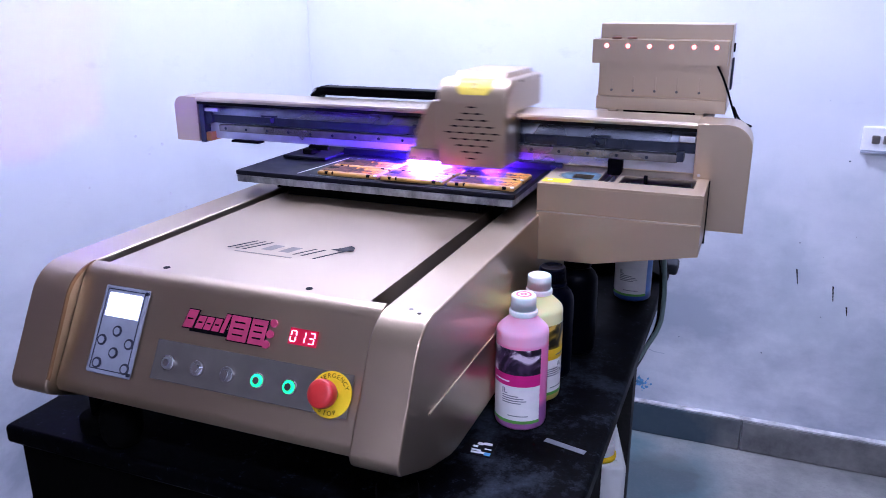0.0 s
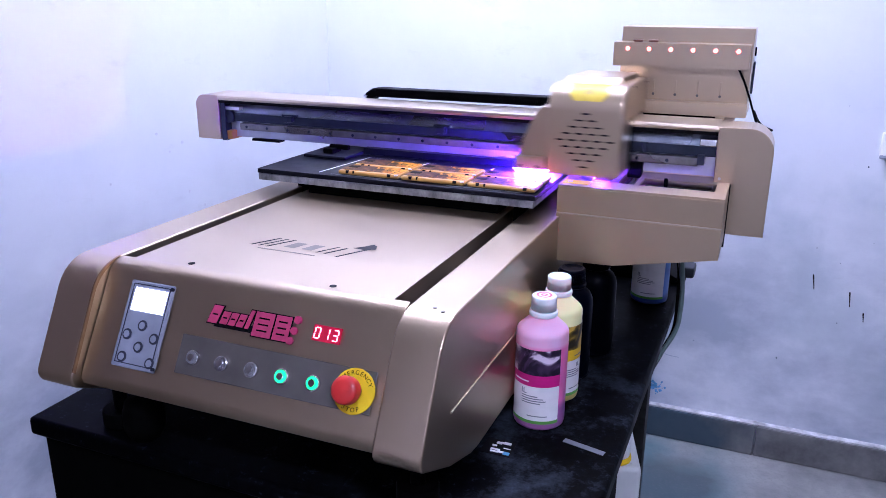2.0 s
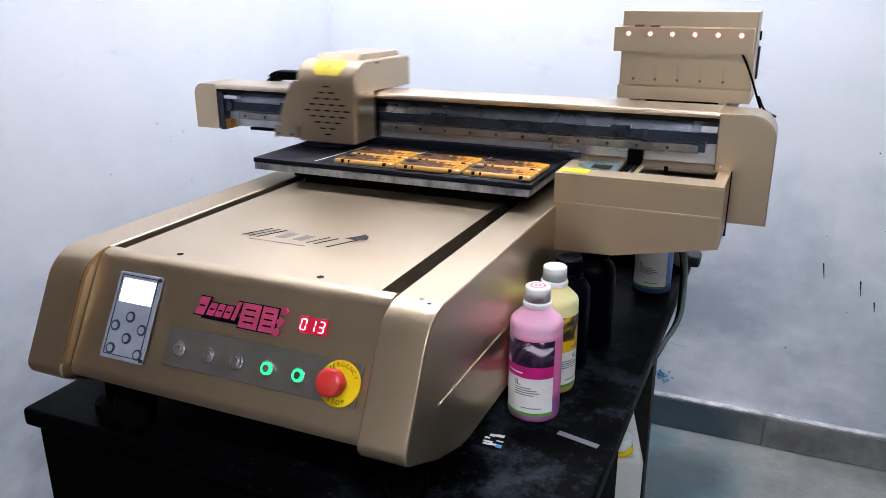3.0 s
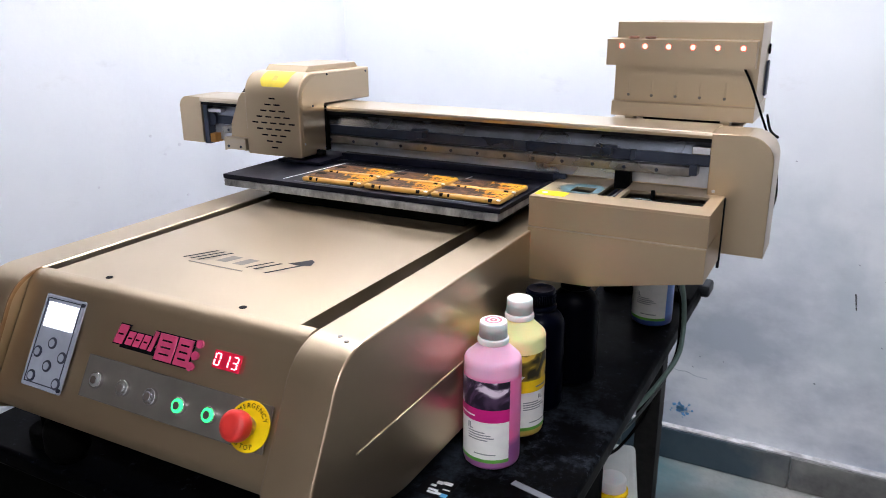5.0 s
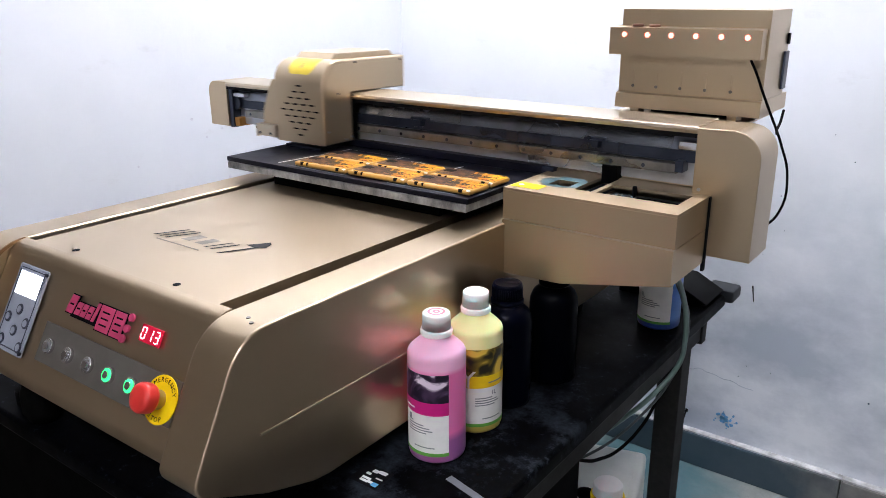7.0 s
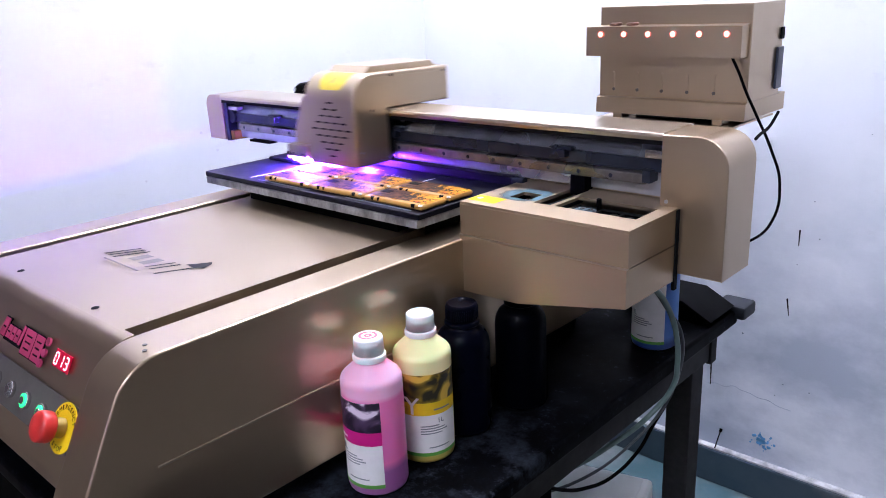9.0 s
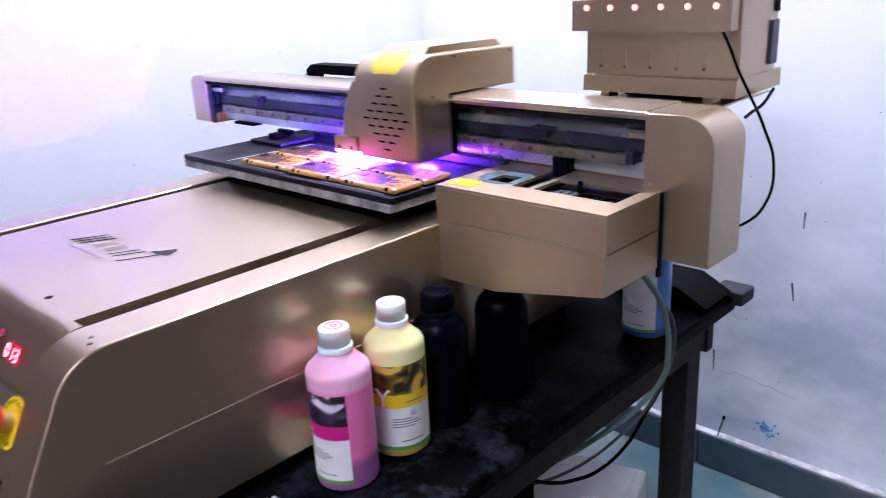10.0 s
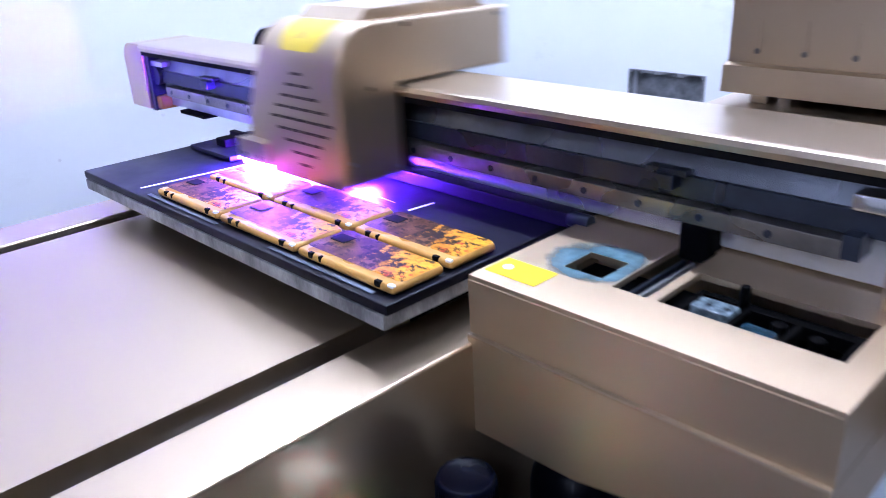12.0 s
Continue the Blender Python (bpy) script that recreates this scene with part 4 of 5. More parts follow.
def service_station():
    x0, x1, y0, y1 = -0.392, -0.085, 1.54, 1.728
    holes = [(-0.340, -0.301, 1.604, 1.644), (-0.287, -0.2555, 1.597, 1.712), (-0.246, -0.107, 1.597, 1.664)]
    t = part("service_station", plate(x0, x1, y0, y1, 1.154, 1.159, holes), TAN_SATIN, PRINTER, "champagne cleaning station with open ports")
    part("upper_shell", sweep_x([(y0, 1.1045), (y0 - 0.0008, 1.1545), (y0 + 0.003, 1.1565), (y0 + 0.006, 1.1535), (y0 + 0.006, 1.1045)], x0, x1), TAN_SATIN, t)
    for a, b in ((x0, x0 + 0.003), (x1 - 0.003, x1)):
        part("side_plate", sweep_x([(y0 + 0.006, 1.1045), (y0 + 0.006, 1.1538), (1.598, 1.1538), (1.600, 1.1518), (1.604, 1.1538), (1.69, 1.1538), (1.69, 1.1045)], a, b), TAN_SATIN, t)
    lower = [(x0 - 0.0, 1.1025), (x1, 1.1025), (x1, 1.045), (-0.275, 1.009), (x0, 1.006)]
    part("lower_shell", sweep_y(lower, y0 - 0.0045, 1.69, 0.0012), TAN_SATIN, t, "folded champagne lower cover")
    # Paler strip, standing in for the bright highlight along the seam.
    part("seam_highlight", box(x0, x1, y0 - 0.0044, y0 + 0.004, 1.1026, 1.1044, 0.0006), TAN_PALE, t)
    part("cavity_floor", box(x0 + 0.004, x1 - 0.004, y0 + 0.007, 1.72, 1.107, 1.11), INK_BLACK, t)
    part("back_plate", box(-0.39, -0.12, 1.7282, 1.7325, 1.10, 1.176, 0.0008), TAN_PALE, t, "champagne back plate")
    part("corner_post", box(-0.0875, -0.083, 1.678, 1.688, 1.03, 1.157), INK_BLACK, t)
    st = part("yellow_sticker", box(-0.388, -0.334, 1.556, 1.588, 1.1592, 1.1598, 0.0002), YELLOW, t, "torn yellow sticker")
    part("sticker_hole", rod((-0.375, 1.572, 1.1598), (-0.375, 1.572, 1.1602), 0.005, 14), LABEL_WHITE, st)
    stain = bmesh.new()
    rnd = random.Random(8)
    for x2, x3, y2, y3 in ((-0.376, -0.340, 1.589, 1.69), (-0.301, -0.288, 1.589, 1.69), (-0.340, -0.301, 1.589, 1.604), (-0.340, -0.301, 1.644, 1.69)):
        stain.faces.new([stain.verts.new((px, py, 1.1595)) for px, py in ((x2, y2), (x3, y2), (x3, y3), (x2, y3))])
    part("ink_stain", stain, INK_BLEED, t, "teal ink stain round the port")
    part("port_well", box(-0.339, -0.302, 1.605, 1.643, 1.128, 1.132), plain("wet_teal_pad", (0.03, 0.09, 0.1), 0.15, 0, 0.5, 60), t)
    part("wiper_block", box(-0.287, -0.258, 1.70, 1.726, 1.15, 1.184, 0.002), BLACK, t, "black wiper block")
    for wx in (-0.281, -0.272, -0.263):
        part("wiper_rail", box(wx - 0.002, wx + 0.002, 1.605, 1.702, 1.14, 1.149, 0.0008), DARK_METAL if wx != -0.272 else STEEL, t)
    tray = part("capping_tray", plate(-0.242, -0.111, 1.6, 1.661, 1.136, 1.147, [(-0.236, -0.20, 1.61, 1.654), (-0.195, -0.16, 1.61, 1.65), (-0.155, -0.118, 1.606, 1.65)]), BLACK, t, "black capping tray stained with ink")
    part("cap_pad", box(-0.235, -0.201, 1.626, 1.648, 1.138, 1.1495, 0.003), plain("wet_grey_pad", (0.1, 0.13, 0.15), 0.12, 0, 0.8, 130), tray, "wet grey cap pad")
    part("cap_pad", box(-0.19, -0.164, 1.614, 1.630, 1.138, 1.148, 0.003), plain("blue_wet_pad", (0.012, 0.03, 0.045), 0.15, 0, 0.5, 60), tray)
    part("post", rod((-0.203, 1.655, 1.14), (-0.203, 1.655, 1.164), 0.004, 12, 0.001), BLACK, tray)
    for px, py in ((-0.14, 1.64), (-0.125, 1.615), (-0.17, 1.645)):
        part("cap_peg", rod((px, py, 1.137), (px, py, 1.146), 0.006, 12, 0.001), BLACK, tray)
    return t


service_station()


def ink_box():
    x0, x1 = -0.352, -0.077
    t = part("ink_box", box(x0, x1, 1.895, 2.03, 1.284, 1.445, 0.0015), TAN, PRINTER, "champagne ink box with six red lights")
    part("lower_cover", sweep_x([(1.886, 1.26), (1.888, 1.287), (1.896, 1.29), (2.06, 1.29), (2.06, 1.26)], x0 - 0.002, x1 + 0.001, 0.001), TAN, t)
    sh = part("light_shelf", sweep_x([(1.866, 1.362), (1.866, 1.412), (1.8945, 1.414), (1.8945, 1.362)], x0 - 0.012, x1 - 0.004, 0.0012), TAN, t, "shelf with red lights")
    for k in range(6):
        lx = -0.333 + (0.228 / 5) * k
        part("indicator", rod((lx, 1.867, 1.3995), (lx, 1.8645, 1.3995), 0.0052, 18, 0.0006), DARK_METAL, t)
        part("led", rod((lx, 1.8646, 1.3995), (lx, 1.8628, 1.3995), 0.0048, 16, 0.0008), RED_LED, t, "lit red lamp")
    for cx in (-0.315, -0.282):
        part("filler_cap", rod((cx, 1.885, 1.413), (cx, 1.885, 1.418), 0.011, 18, 0.002), plain("dull_brown_cap", (0.18, 0.08, 0.05), 0.4), t)
    for k in range(5):
        cx = -0.322 + 0.047 * k
        part("tank_screw", rod((cx, 1.8955, 1.302), (cx, 1.8932, 1.302), 0.003, 10, 0.0006), GREY_PLATE, t)
        part("pressed_rib", box(cx - 0.002, cx + 0.002, 1.8935, 1.8955, 1.305, 1.333, 0.0009), TAN, t)
    for cx in (-0.32, -0.13):
        part("leg", box(cx - 0.009, cx + 0.009, 1.905, 1.935, 1.2476, 1.26, 0.001), TAN_PALE, t)
        part("leg", box(cx - 0.009, cx + 0.009, 2.01, 2.04, 1.2476, 1.26, 0.001), TAN_PALE, t)
    part("under_tray", box(-0.30, -0.14, 1.94, 2.04, 1.248, 1.258), BLACK_STEEL, t)
    part("side_knob", box(x1 + 0.0002, x1 + 0.005, 2.002, 2.028, 1.30, 1.37, 0.002), PAD_DARK, t, "dark side switch")
    part("side_knob", box(x1 + 0.0002, x1 + 0.004, 2.015, 2.028, 1.382, 1.402, 0.0015), BLACK, t)
    return t


ink_box()


# ---- the print carriage (rest place: right front lower corner at x = 0) ----
CY, CB = 1.60, 1.166


def carriage():
    top, r = 1.342, 0.05
    front = arc(CY + r, top - r, r, 180, 90, 8)
    outline = [(CY, CB)] + front + [(1.868, top - 0.003), (1.868, 1.268), (1.688, 1.272), (1.688, CB)]
    t = part("print_carriage", sweep_x(outline, -0.149, 0, 0.005, 3), TAN, PRINTER, "rounded champagne print carriage with vent slits")
    part("side_panel", sweep_x([(y + (0.009 if y < 1.8 else -0.004), z - (0.009 if z > 1.3 else -0.003)) for y, z in outline[:-2]] + [(1.685, 1.274), (1.685, CB + 0.003)], 0.0, 0.0008), TAN, t)
    part("hump", sweep_x([(1.645, top - 0.004), (1.663, top + 0.012), (1.838, top + 0.010), (1.853, top - 0.004)], -0.128, -0.018, 0.003), TAN, t, "raised top cover")
    st = bmesh.new()
    path = arc(CY + r, top - r, r + 0.0007, 156, 90, 8) + [(1.652, top + 0.0007)]
    path = path[:8]
    rows = []
    for i, (y, z) in enumerate(path):
        f = i / (len(path) - 1)
        inset = 0.010 * max(0, (0.25 - f) / 0.25)
        rows.append([st.verts.new((xx, y, z)) for xx in (-0.110 + inset, -0.034 - inset)])
    for a, b in zip(rows, rows[1:]):
        st.faces.new((a[0], a[1], b[1], b[0]))
    sticker = part("warning_sticker", st, YELLOW_PALE, t, "pale yellow warning sticker", True)
    mark = bmesh.new()
    (y0, z0), (y1, z1) = path[2], path[4]
    mark.faces.new([mark.verts.new(p) for p in ((-0.079, y0 - 0.0005, z0 + 0.0003), (-0.066, y0 - 0.0005, z0 + 0.0003), (-0.066, y1 - 0.0003, z1 + 0.0005), (-0.079, y1 - 0.0003, z1 + 0.0005))])
    part("mark", mark, plain("ochre_print", (0.5, 0.36, 0.05), 0.5), sticker)
    for row, count in enumerate((1, 2, 3, 4, 5, 4, 3, 2, 1)):
        z = 1.2885 - 0.0131 * row
        for k in range(count):
            cx = -0.0725 + (k - (count - 1) / 2) * 0.0247
            part("vent_slit", box(cx - 0.0082, cx + 0.0082, CY - 0.0005, CY + 0.002, z - 0.0016, z + 0.0016), INK_BLACK, t)
    part("wing", sweep_y([(-0.1495, 1.296), (-0.166, 1.296), (-0.176, 1.285), (-0.203, 1.226), (-0.206, 1.19), (-0.1495, 1.19)], CY + 0.012, 1.68, 0.002), TAN, t, "sloping side wing")
    lamp = part("lamp_housing", plate(-0.212, -0.151, CY - 0.004, 1.69, 1.1925, 1.197, []), TAN_PALE, t, "pale curing lamp housing")
    for a, b, c, d, e in ((-0.212, -0.209, CY - 0.004, 1.69, 1.168), (-0.154, -0.151, CY - 0.004, 1.69, 1.170), (-0.209, -0.154, CY - 0.004, CY - 0.001, 1.1715), (-0.209, -0.154, 1.687, 1.69, 1.172)):
        part("housing_wall", box(a, b, c, d, e, 1.1925), TAN_PALE, lamp)
    for sx in (-0.2, -0.165):
        part("housing_screw", rod((sx, CY - 0.0038, 1.178), (sx, CY - 0.0055, 1.178), 0.003, 10), DARK_METAL, lamp)
    lm = part("uv_lamp", box(-0.207, -0.156, CY + 0.001, 1.684, 1.1625, 1.1725), UV, t, "violet glowing curing lamp, slid away in place of switching off")
    # Extra emitter, added for the violet spill under the right rear.
    spill = part("uv_lamp", box(-0.055, -0.035, 1.64, 1.675, 1.1625, 1.1655), UV_SPILL, t, "added violet emitter for the spill under the carriage")
    part("head_plate", box(-0.145, -0.06, CY + 0.02, 1.688, CB - 0.003, CB - 0.0005), BLACK_STEEL, t, "black print head plate")
    part("side_block", box(-0.09, -0.062, 1.65, 1.69, CB - 0.004, CB + 0.008, 0.001), BLACK, t)
    part("back_plate", box(-0.146, 0.004, 1.6885, 1.699, CB + 0.004, 1.268), BLACK_STEEL, t, "black runner plate")
    for sy, sz in ((CY + 0.012, 1.195), (1.665, CB + 0.006), (1.682, CB + 0.01), (1.645, 1.272), (1.70, 1.334), (1.852, 1.33)):
        part("side_screw", rod((0, sy, sz), (0.0018, sy, sz), 0.0025, 10), STEEL if sz < 1.25 else DARK_METAL, t)
    return t, lm, spill


CARRIAGE, LAMP, SPILL = carriage()

# ---- cable chain behind the beam ----
PITCH, CHAIN_R, CHAIN_Z, LINKS = 0.027, 0.027, 1.2545, 32


def chain_links():
    bm = box(-PITCH / 2 - 0.002, PITCH / 2 - 0.001, -0.021, 0.021, -0.0105, 0.0105, 0.003)
    bmesh.ops.translate(bm, verts=bm.verts, vec=ORIGIN[PRINTER])
    links = [part("chain_link", bm, BLACK, PRINTER, "black plastic cable chain link")]
    for _ in range(LINKS - 1):
        ob = new("chain_link", links[0].data)
        ob.parent = PRINTER
        links.append(ob)
    return links


CHAIN = chain_links()


# ---- things on and round the table ----
def ink_bottle(at, body, cap, label_turn, picture, band, letter, label, dots=True):
    t = thing("ink_bottle", at, label, "bottle", "ink bottles")
    x, y, z = at
    prof = [(0.0, 0.0), (0.036, 0.0), (0.040, 0.003), (0.0415, 0.008), (0.0415, 0.160), (0.0411, 0.164), (0.0396, 0.168), (0.037, 0.171), (0.0235, 0.184), (0.0205, 0.187), (0.019, 0.19), (0.0185, 0.20)]
    old = set(bpy.data.objects)
    part("body", lathe(prof, at, 48), body, t, "", True)
    c = part("cap", lathe([(0.0, 0.2225), (0.0175, 0.2225), (0.0192, 0.221), (0.0196, 0.2185), (0.0202, 0.199)], at, 40), cap, t, "screw cap", True)
    part("cap_ring", lathe([(0.0, 0.1985), (0.0215, 0.1985), (0.0225, 0.196), (0.0225, 0.191), (0.0215, 0.1895), (0.0, 0.1895)], at, 40), cap, c, "", True)
    for k in range(40):
        a = 2 * math.pi * k / 40
        m = Matrix.Translation((x, y, z)) @ Matrix.Rotation(a, 4, "Z")
        if k == 0:
            ribs = bmesh.new()
        box(0.0192, 0.01975, -0.00025, 0.00025, 0.2025, 0.2165, mat=m, bm=ribs)
    part("cap_ribs", ribs, cap, c)
    if picture:
        a = label_turn

        def wrap(name, z0, z1, a0, a1, mat, lift=0.0004, parent=None, lab=""):
            return part(name, lathe([(0.0415 + lift, z0), (0.0415 + lift, z1)], at, 28, a + a0, a + a1), mat, parent or t, lab, True)

        base = wrap("label", 0.014, 0.1435, -62, 62, LABEL_WHITE, 0.0003, lab="printed paper label")
        wrap("picture", 0.100, 0.1437, -62, 62, picture, 0.0007, base)
        wrap("band", 0.080, 0.100, -62, 62, band, 0.0007, base)
        wrap("green_strip", 0.014, 0.0195, -62, 62, LABEL_GREEN, 0.0007, base)
        for k, (w0, w1, zz) in enumerate(((-25, 12, 0.062), (-25, 24, 0.058), (-25, 30, 0.054), (-25, 18, 0.050), (-10, 34, 0.027))):
            wrap("text_line", zz, zz + 0.0017, w0, w1, TEXT_GREY, 0.0009, base)
        wrap("text_line", 0.087, 0.0895, *((-50, -8) if letter != "Y" else (2, 38)), LABEL_WHITE if letter != "Y" else TEXT_GREY, 0.001, base)

        def stand(text, size, az, zz, mat):
            ra = radians(a + az)
            m = Matrix.Translation((x + 0.0424 * math.cos(ra), y + 0.0424 * math.sin(ra), z + zz)) @ Matrix.Rotation(ra + math.pi / 2, 4, "Z") @ Matrix.Rotation(math.pi / 2, 4, "X")
            lettering("letter", text, size, m, mat, base)

        if letter == "Y":
            stand("Y", 0.04, -40, 0.0935, LABEL_WHITE)
            stand("1L", 0.010, 15, 0.07, TEXT_GREY)
        else:
            stand("1", 0.0135, -24, 0.0705, TEXT_GREY)
            stand("L", 0.0135, -17, 0.0705, TEXT_GREY)
    if dots:
        part("cap_print", lathe([(0.009, 0.2228), (0.0125, 0.2228)], at, 30, caps=False), plain("pink_cap_print", (0.75, 0.2, 0.3), 0.4), c)
        part("cap_print", lathe([(0.002, 0.2228), (0.0055, 0.2228)], at, 30, caps=False), plain("pink_cap_print", (0.75, 0.2, 0.3), 0.4), c)
    # a litre bottle: the same shape, slightly wider and slightly taller
    for ob in set(bpy.data.objects) - old:
        ob.data.transform(Matrix.Diagonal((1.07, 1.07, 1.048, 1)))
    return t


ink_bottle((-0.340, 1.278, TZ), PINK_BOTTLE, CAP_WHITE, -92, PHOTO_PINK, LABEL_MAGENTA, "L", "pink ink bottle with a white cap and printed label")
ink_bottle((-0.341, 1.383, TZ), YELLOW_BOTTLE, CAP_WHITE, -30, PHOTO_YELLOW, LABEL_YELLOW, "Y", "yellow ink bottle with a white cap and printed label", False)


def dark_bottle(at, mat, label):
    """A broad-shouldered black bottle with a wide ribbed cap."""
    t = thing("ink_bottle", at, label, "bottle", "ink bottles")
    prof = [(0.0, 0.0), (0.038, 0.0), (0.042, 0.004), (0.0435, 0.01), (0.0435, 0.148), (0.042, 0.160), (0.037, 0.171), (0.029, 0.178), (0.024, 0.181), (0.024, 0.19)]
    part("body", lathe(prof, at, 48), mat, t, "", True)
    c = part("cap", lathe([(0.0, 0.2165), (0.019, 0.2165), (0.0205, 0.2185), (0.0235, 0.2185), (0.0248, 0.2165), (0.0252, 0.2135), (0.0255, 0.194)], at, 40), mat, t, "black ribbed screw cap", True)
    part("cap_ring", lathe([(0.0, 0.1915), (0.027, 0.1915), (0.028, 0.1895), (0.028, 0.185), (0.027, 0.1835), (0.0, 0.1835)], at, 40), mat, c, "", True)
    ribs = bmesh.new()
    for k in range(48):
        box(0.0248, 0.0262, -0.0008, 0.0008, 0.195, 0.2125, mat=Matrix.Translation(at) @ Matrix.Rotation(2 * math.pi * k / 48, 4, "Z"), bm=ribs)
    part("cap_ribs", ribs, mat, c)


dark_bottle((-0.340, 1.476, TZ), DARK_BOTTLE, "dark navy ink bottle with a wide black cap")
dark_bottle((-0.318, 1.60, TZ), plain("black_bottle_plastic", (0.0005, 0.0007, 0.002), 0.35, spec=0.03), "near-black ink bottle in the shade")
ink_bottle((-0.25, 1.95, TZ), BLUE_BOTTLE, LABEL_BLUE, -100, LABEL_WHITE, LABEL_WHITE, "", "blue ink bottle with a white label", False)

sc = thing("label_scrap", (-0.37, 1.165, TZ), "torn black and white printed paper scrap", "paper")
rnd = random.Random(3)
part("paper", box(-0.40, -0.35, 1.14, 1.185, TZ + 0.0003, TZ + 0.0009), INK_BLACK, sc)
for k in range(9):
    px, py = rnd.uniform(-0.395, -0.36), rnd.uniform(1.145, 1.178)
    part("print_patch", box(px, px + rnd.uniform(0.004, 0.016), py, py + rnd.uniform(0.002, 0.007), TZ + 0.0009, TZ + 0.0013 + k * 0.00005), LABEL_WHITE, sc)
part("print_patch", box(-0.362, -0.352, 1.144, 1.152, TZ + 0.0009, TZ + 0.0016), plain("sky_blue_print", (0.1, 0.4, 0.7), 0.4), sc)
ts = thing("tape_strip", (-0.245, 1.215, TZ), "short strip of clear tape on the granite", "tape")
m = Matrix.Translation((-0.246, 1.219, TZ + 0.0006)) @ Matrix.Rotation(radians(-13), 4, "Z")
part("strip", box(-0.036, 0.036, -0.006, 0.006, -0.0003, 0.0003, mat=m), plain("dusty_tape", (0.13, 0.14, 0.16), 0.35), ts)

# cables and hoses
cable("power_cable", [(-0.101, 1.882, 1.362), (-0.088, 1.882, 1.338), (-0.076, 1.884, 1.31), (-0.062, 1.90, 1.27), (-0.041, 1.92, 1.212), (-0.026, 1.93, 1.156), (-0.024, 1.905, 1.097), (-0.044, 1.87, 1.068), (-0.09, 1.85, 1.055)], 0.0023, RUBBER, "black cable hanging beside the printer", "cable")
cable("thin_cable", [(-0.063, 2.0, 1.262), (-0.05, 1.93, 1.249), (-0.035, 1.85, 1.2485), (-0.022, 1.80, 1.2505)], 0.0025, RUBBER, "short black cable behind the end cover", "cable")
cable("ink_hose", [(-0.18, 1.71, 1.035), (-0.172, 1.79, 0.98), (-0.169, 1.845, 0.92), (-0.167, 1.875, 0.86), (-0.167, 1.885, 0.80), (-0.172, 1.885, 0.755), (-0.198, 1.86, 0.70), (-0.235, 1.785, 0.655), (-0.295, 1.665, 0.62), (-0.38, 1.54, 0.62)], 0.0052, HOSE_GREEN, "grey-green drain hose over the table edge", "hose")
cable("waste_hose", [(-0.19, 1.74, 1.035), (-0.181, 1.83, 0.95), (-0.179, 1.895, 0.87), (-0.179, 1.915, 0.80), (-0.182, 1.912, 0.74), (-0.2, 1.912, 0.69), (-0.217, 1.898, 0.645), (-0.236, 1.872, 0.588), (-0.26, 1.812, 0.55), (-0.272, 1.74, 0.56), (-0.27, 1.66, 0.60), (-0.272, 1.60, 0.638), (-0.30, 1.56, 0.645)], 0.0036, RUBBER, "black hose looping below the table", "hose")
cable("grey_hose", [(-0.185, 1.745, 1.035), (-0.176, 1.84, 0.93), (-0.174, 1.915, 0.84), (-0.176, 1.92, 0.78), (-0.19, 1.905, 0.71), (-0.225, 1.84, 0.635), (-0.285, 1.73, 0.575), (-0.36, 1.57, 0.585)], 0.003, plain("grey_tubing", (0.06, 0.07, 0.075), 0.35), "thin grey hose below the table", "hose")


def stained_can():
    """Translucent white plastic, grimed with grey ink round the back of the top."""
    n = Nodes("stained_white_can").set(Roughness=0.5)
    c = n.ramp(n.noise(7, 6, 0.6), [(0.3, (0.7, 0.73, 0.71)), (0.7, (0.84, 0.86, 0.83))])
    grime = n.math("MULTIPLY", n.ramp(n.noise(16, 7, 0.65), [(0.45, 0.0), (0.57, 0.9)]), n.span(n.sep("X"), -0.31, -0.4))
    c = n.mix(grime, c, (0.13, 0.15, 0.16))
    n.link(c, "Base Color")
    n.bump(n.noise(30, 4), 0.15, 0.002)
    return n.mat


def waste_can():
    """A square waste ink can under the table end, turned a little, with two screw caps."""
    t = thing("waste_can", (-0.38, 1.9, FZ), "stained white plastic waste ink can under the table", "canister")
    turn = Matrix.Translation((-0.281, 2.04, 0)) @ Matrix.Rotation(radians(16), 4, "Z")
    can = stained_can()
    part("body", box(-0.33, 0.0, -0.26, 0.0, FZ, 0.417, 0.012, 3, mat=turn), can, t)
    part("top_panel", box(-0.31, -0.02, -0.24, -0.02, 0.4172, 0.4212, 0.0018, 2, mat=turn), can, t)
    for cx, cy, cap in ((-0.060, -0.222, CAP_WHITE), (-0.235, -0.2, YELLOW)):
        p = turn @ Vector((cx, cy, 0))
        at = (p.x, p.y, 0.4212)
        c = part("cap", lathe([(0.0, 0.012), (0.031, 0.012), (0.033, 0.014), (0.032, 0.036), (0.029, 0.040), (0.0, 0.040)], at, 32), cap, t, "screw cap", True)
        part("rim", lathe([(0.0, 0.0), (0.037, 0.0), (0.038, 0.003), (0.037, 0.011), (0.0, 0.0118)], at, 32), YELLOW, c, "yellow rim", True)
    p = turn @ Vector((-0.108, -0.224, 0))
    part("vent_plug", lathe([(0.0, 0.0), (0.02, 0.0), (0.02, 0.006), (0.012, 0.009), (0.0, 0.009)], (p.x, p.y, 0.4212), 20), RUBBER, t, "small black vent plug", True)


waste_can()


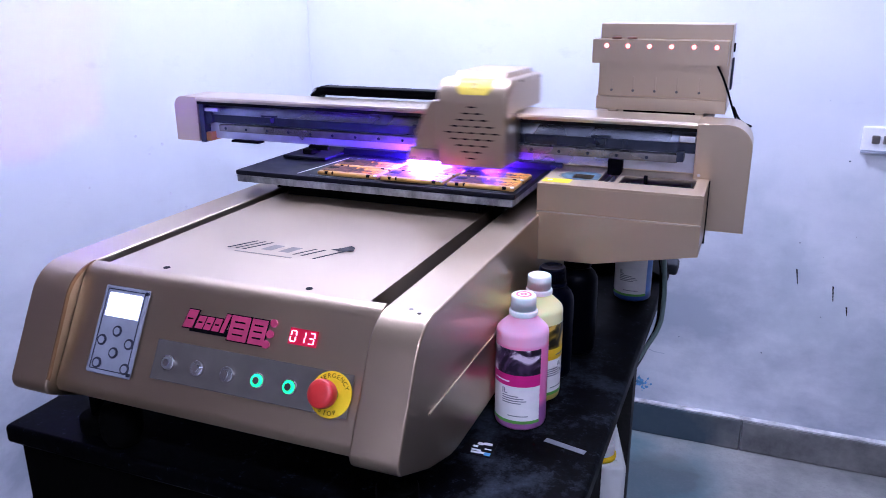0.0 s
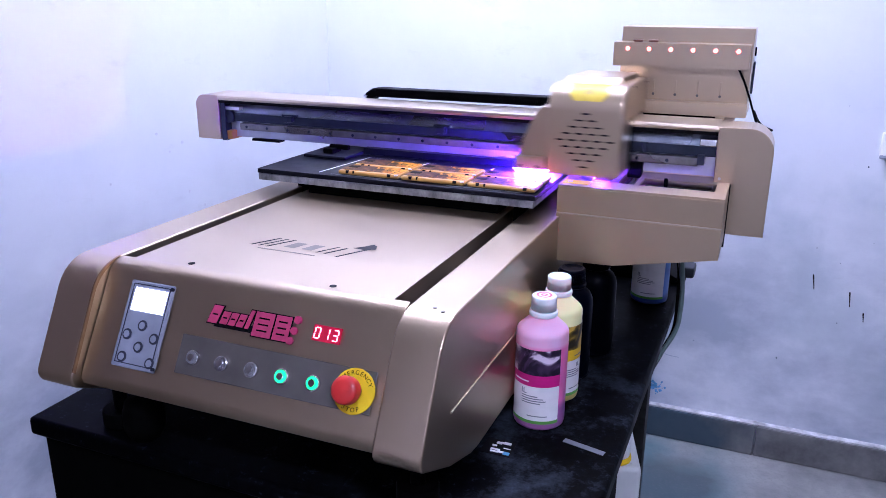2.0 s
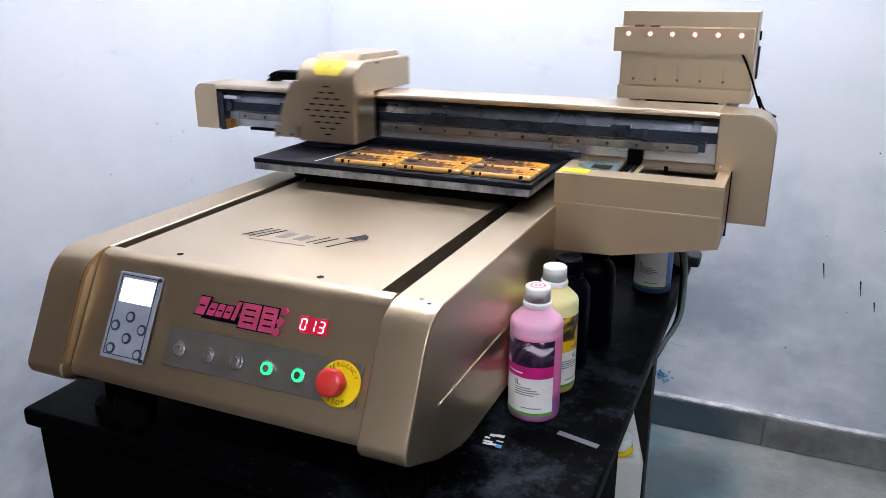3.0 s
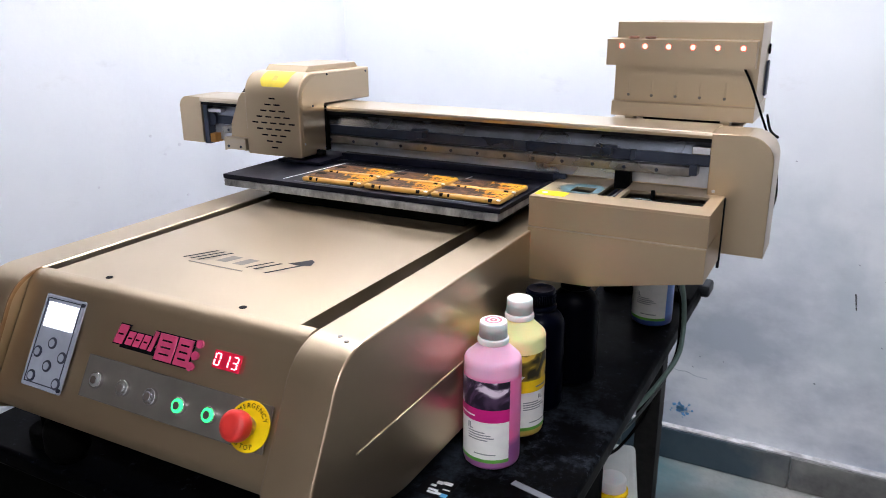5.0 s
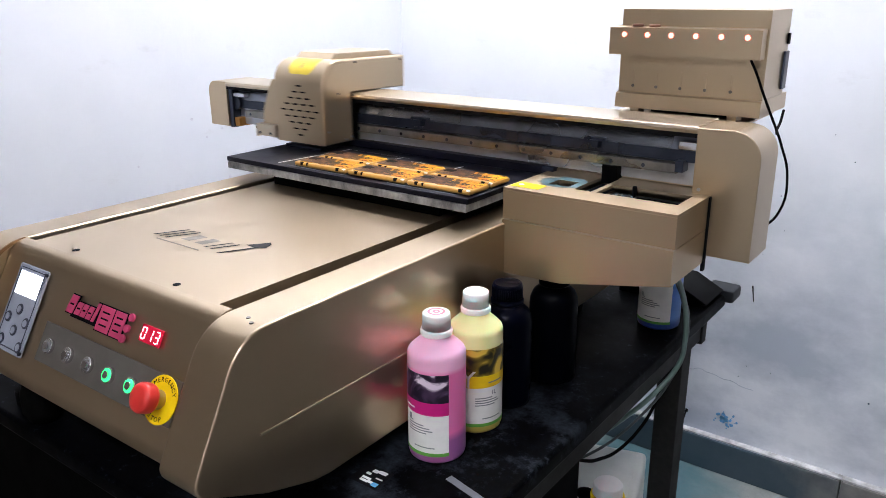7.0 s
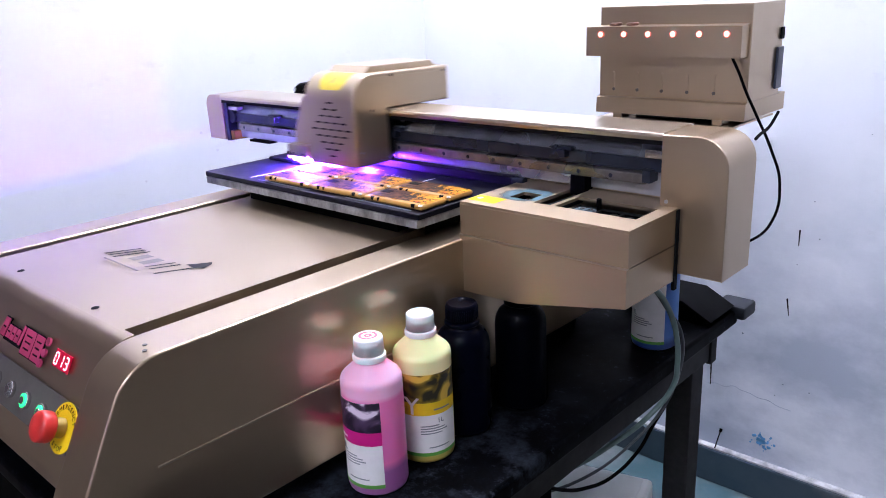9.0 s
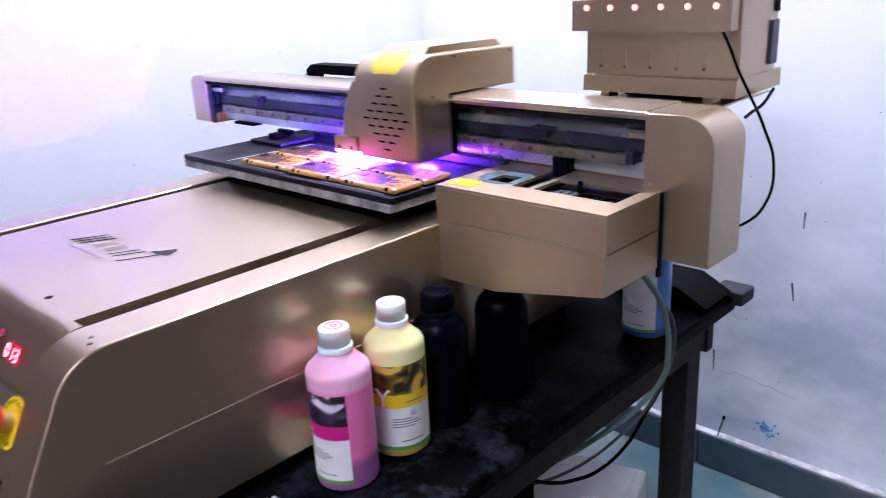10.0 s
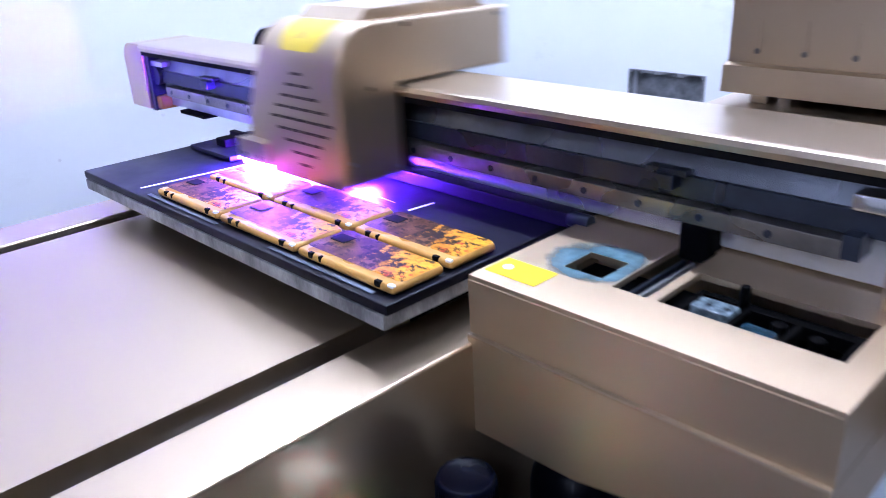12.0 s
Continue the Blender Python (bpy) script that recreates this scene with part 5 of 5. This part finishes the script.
# ---- what moves ----
CARRIAGE_X = [(0, -0.477), (0.1, -0.571), (0.2, -0.666), (0.3, -0.761), (0.4, -0.843), (0.5, -0.910), (0.6, -0.925), (0.7, -0.927), (0.8, -0.907), (0.9, -0.854), (1, -0.764), (1.1, -0.666), (1.2, -0.564), (1.3, -0.467), (1.4, -0.379), (1.5, -0.297), (1.6, -0.236), (1.7, -0.200), (1.8, -0.198), (1.9, -0.229), (2, -0.286), (2.1, -0.378), (2.2, -0.472), (2.3, -0.573), (2.4, -0.676), (2.5, -0.772), (2.6, -0.859), (2.7, -0.915), (2.8, -0.934), (2.9, -0.917), (3, -0.857)]
CARRIAGE_X += [(3.1, -0.793), (3.2, -0.720), (3.3, -0.637), (3.4, -0.549), (3.5, -0.454), (3.6, -0.368), (3.7, -0.289), (3.8, -0.232), (3.9, -0.200), (4, -0.201), (4.1, -0.234), (4.2, -0.293), (4.3, -0.384), (4.4, -0.477), (4.5, -0.577), (4.6, -0.679), (4.7, -0.78), (4.8, -0.865), (4.9, -0.910), (5, -0.935), (5.1, -0.922), (5.2, -0.866), (5.3, -0.775), (5.4, -0.684), (5.5, -0.596), (5.6, -0.498), (5.7, -0.401), (5.8, -0.320), (5.9, -0.258), (6, -0.205), (6.1, -0.203), (6.2, -0.220)]
CARRIAGE_X += [(6.3, -0.261), (6.4, -0.325), (6.5, -0.410), (6.6, -0.501), (6.7, -0.606), (6.8, -0.705), (6.9, -0.798), (7, -0.876), (7.1, -0.920), (7.2, -0.929), (7.3, -0.900), (7.4, -0.841), (7.5, -0.76), (7.6, -0.666), (7.7, -0.564), (7.8, -0.467), (7.9, -0.379), (8, -0.297), (8.1, -0.236), (8.2, -0.200), (8.3, -0.199), (8.4, -0.222), (8.5, -0.272), (8.6, -0.352), (8.7, -0.443), (8.8, -0.535), (8.9, -0.622), (9, -0.703), (9.1, -0.815), (9.2, -0.909), (9.3, -0.944), (9.4, -0.946), (9.5, -0.929)]
CARRIAGE_X += [(9.6, -0.862), (9.7, -0.776), (9.8, -0.684), (9.9, -0.588), (10, -0.491), (10.1, -0.402), (10.2, -0.322), (10.3, -0.256), (10.4, -0.211), (10.5, -0.196), (10.6, -0.215), (10.7, -0.258), (10.8, -0.338), (10.9, -0.445), (11, -0.562), (11.1, -0.651), (11.2, -0.734), (11.3, -0.820), (11.4, -0.906), (11.5, -0.939), (11.6, -0.935), (11.7, -0.905), (11.8, -0.850), (11.9, -0.755), (12, -0.634)]


def carriage_x(t):
    ts = [a for a, _ in CARRIAGE_X]
    return float(np.interp(t, ts, [b for _, b in CARRIAGE_X]))


def link_pose(k, t):
    """Pose of the k-th link from the carriage: upper run, loop, lower run."""
    x = carriage_x(t)
    end, loop = x - 0.07, -0.877 + 0.49 * (x + 0.2)
    upper, turn, s = end - loop, math.pi * CHAIN_R, (k + 0.5) * PITCH
    if s < upper:
        return pose(end - s, 1.825, CHAIN_Z + CHAIN_R)
    if s < upper + turn:
        a = (s - upper) / CHAIN_R
        return pose(loop - CHAIN_R * math.sin(a), 1.825, CHAIN_Z + CHAIN_R * math.cos(a), 0, -math.degrees(a), 0)
    return pose(loop + (s - upper - turn), 1.825, CHAIN_Z - CHAIN_R, 0, -180, 0)


def motions():
    walk(CARRIAGE, [(t, pose(x, 0, 0)) for t, x in CARRIAGE_X])
    # the lamp slides out of the carriage while it is over the job, and back in at both ends
    # this added slide stands in for switching the lamp on and off
    out, home = pose(0, 0, 0), pose(0.068, 0.002, 0.012)
    tucked = pose(0, 0, 0.0095)
    rows, state = [], None
    for f in range(0, 361):
        t = f / 30
        now = -0.725 < carriage_x(t) < -0.222
        if state is None or f == 360:
            rows.append((t, out if now else home))
        elif now != state:
            rows += [((f - 1) / 30, out if state else home), (t, out if now else home)]
        state = now
    walk(LAMP, rows)
    walk(SPILL, [(t, out if m is out else tucked) for t, m in rows])
    for k, ob in enumerate(CHAIN):
        walk(ob, [(f / 15, Matrix.Translation(-ORIGIN[PRINTER]) @ link_pose(k, f / 15)) for f in range(181)])


motions()
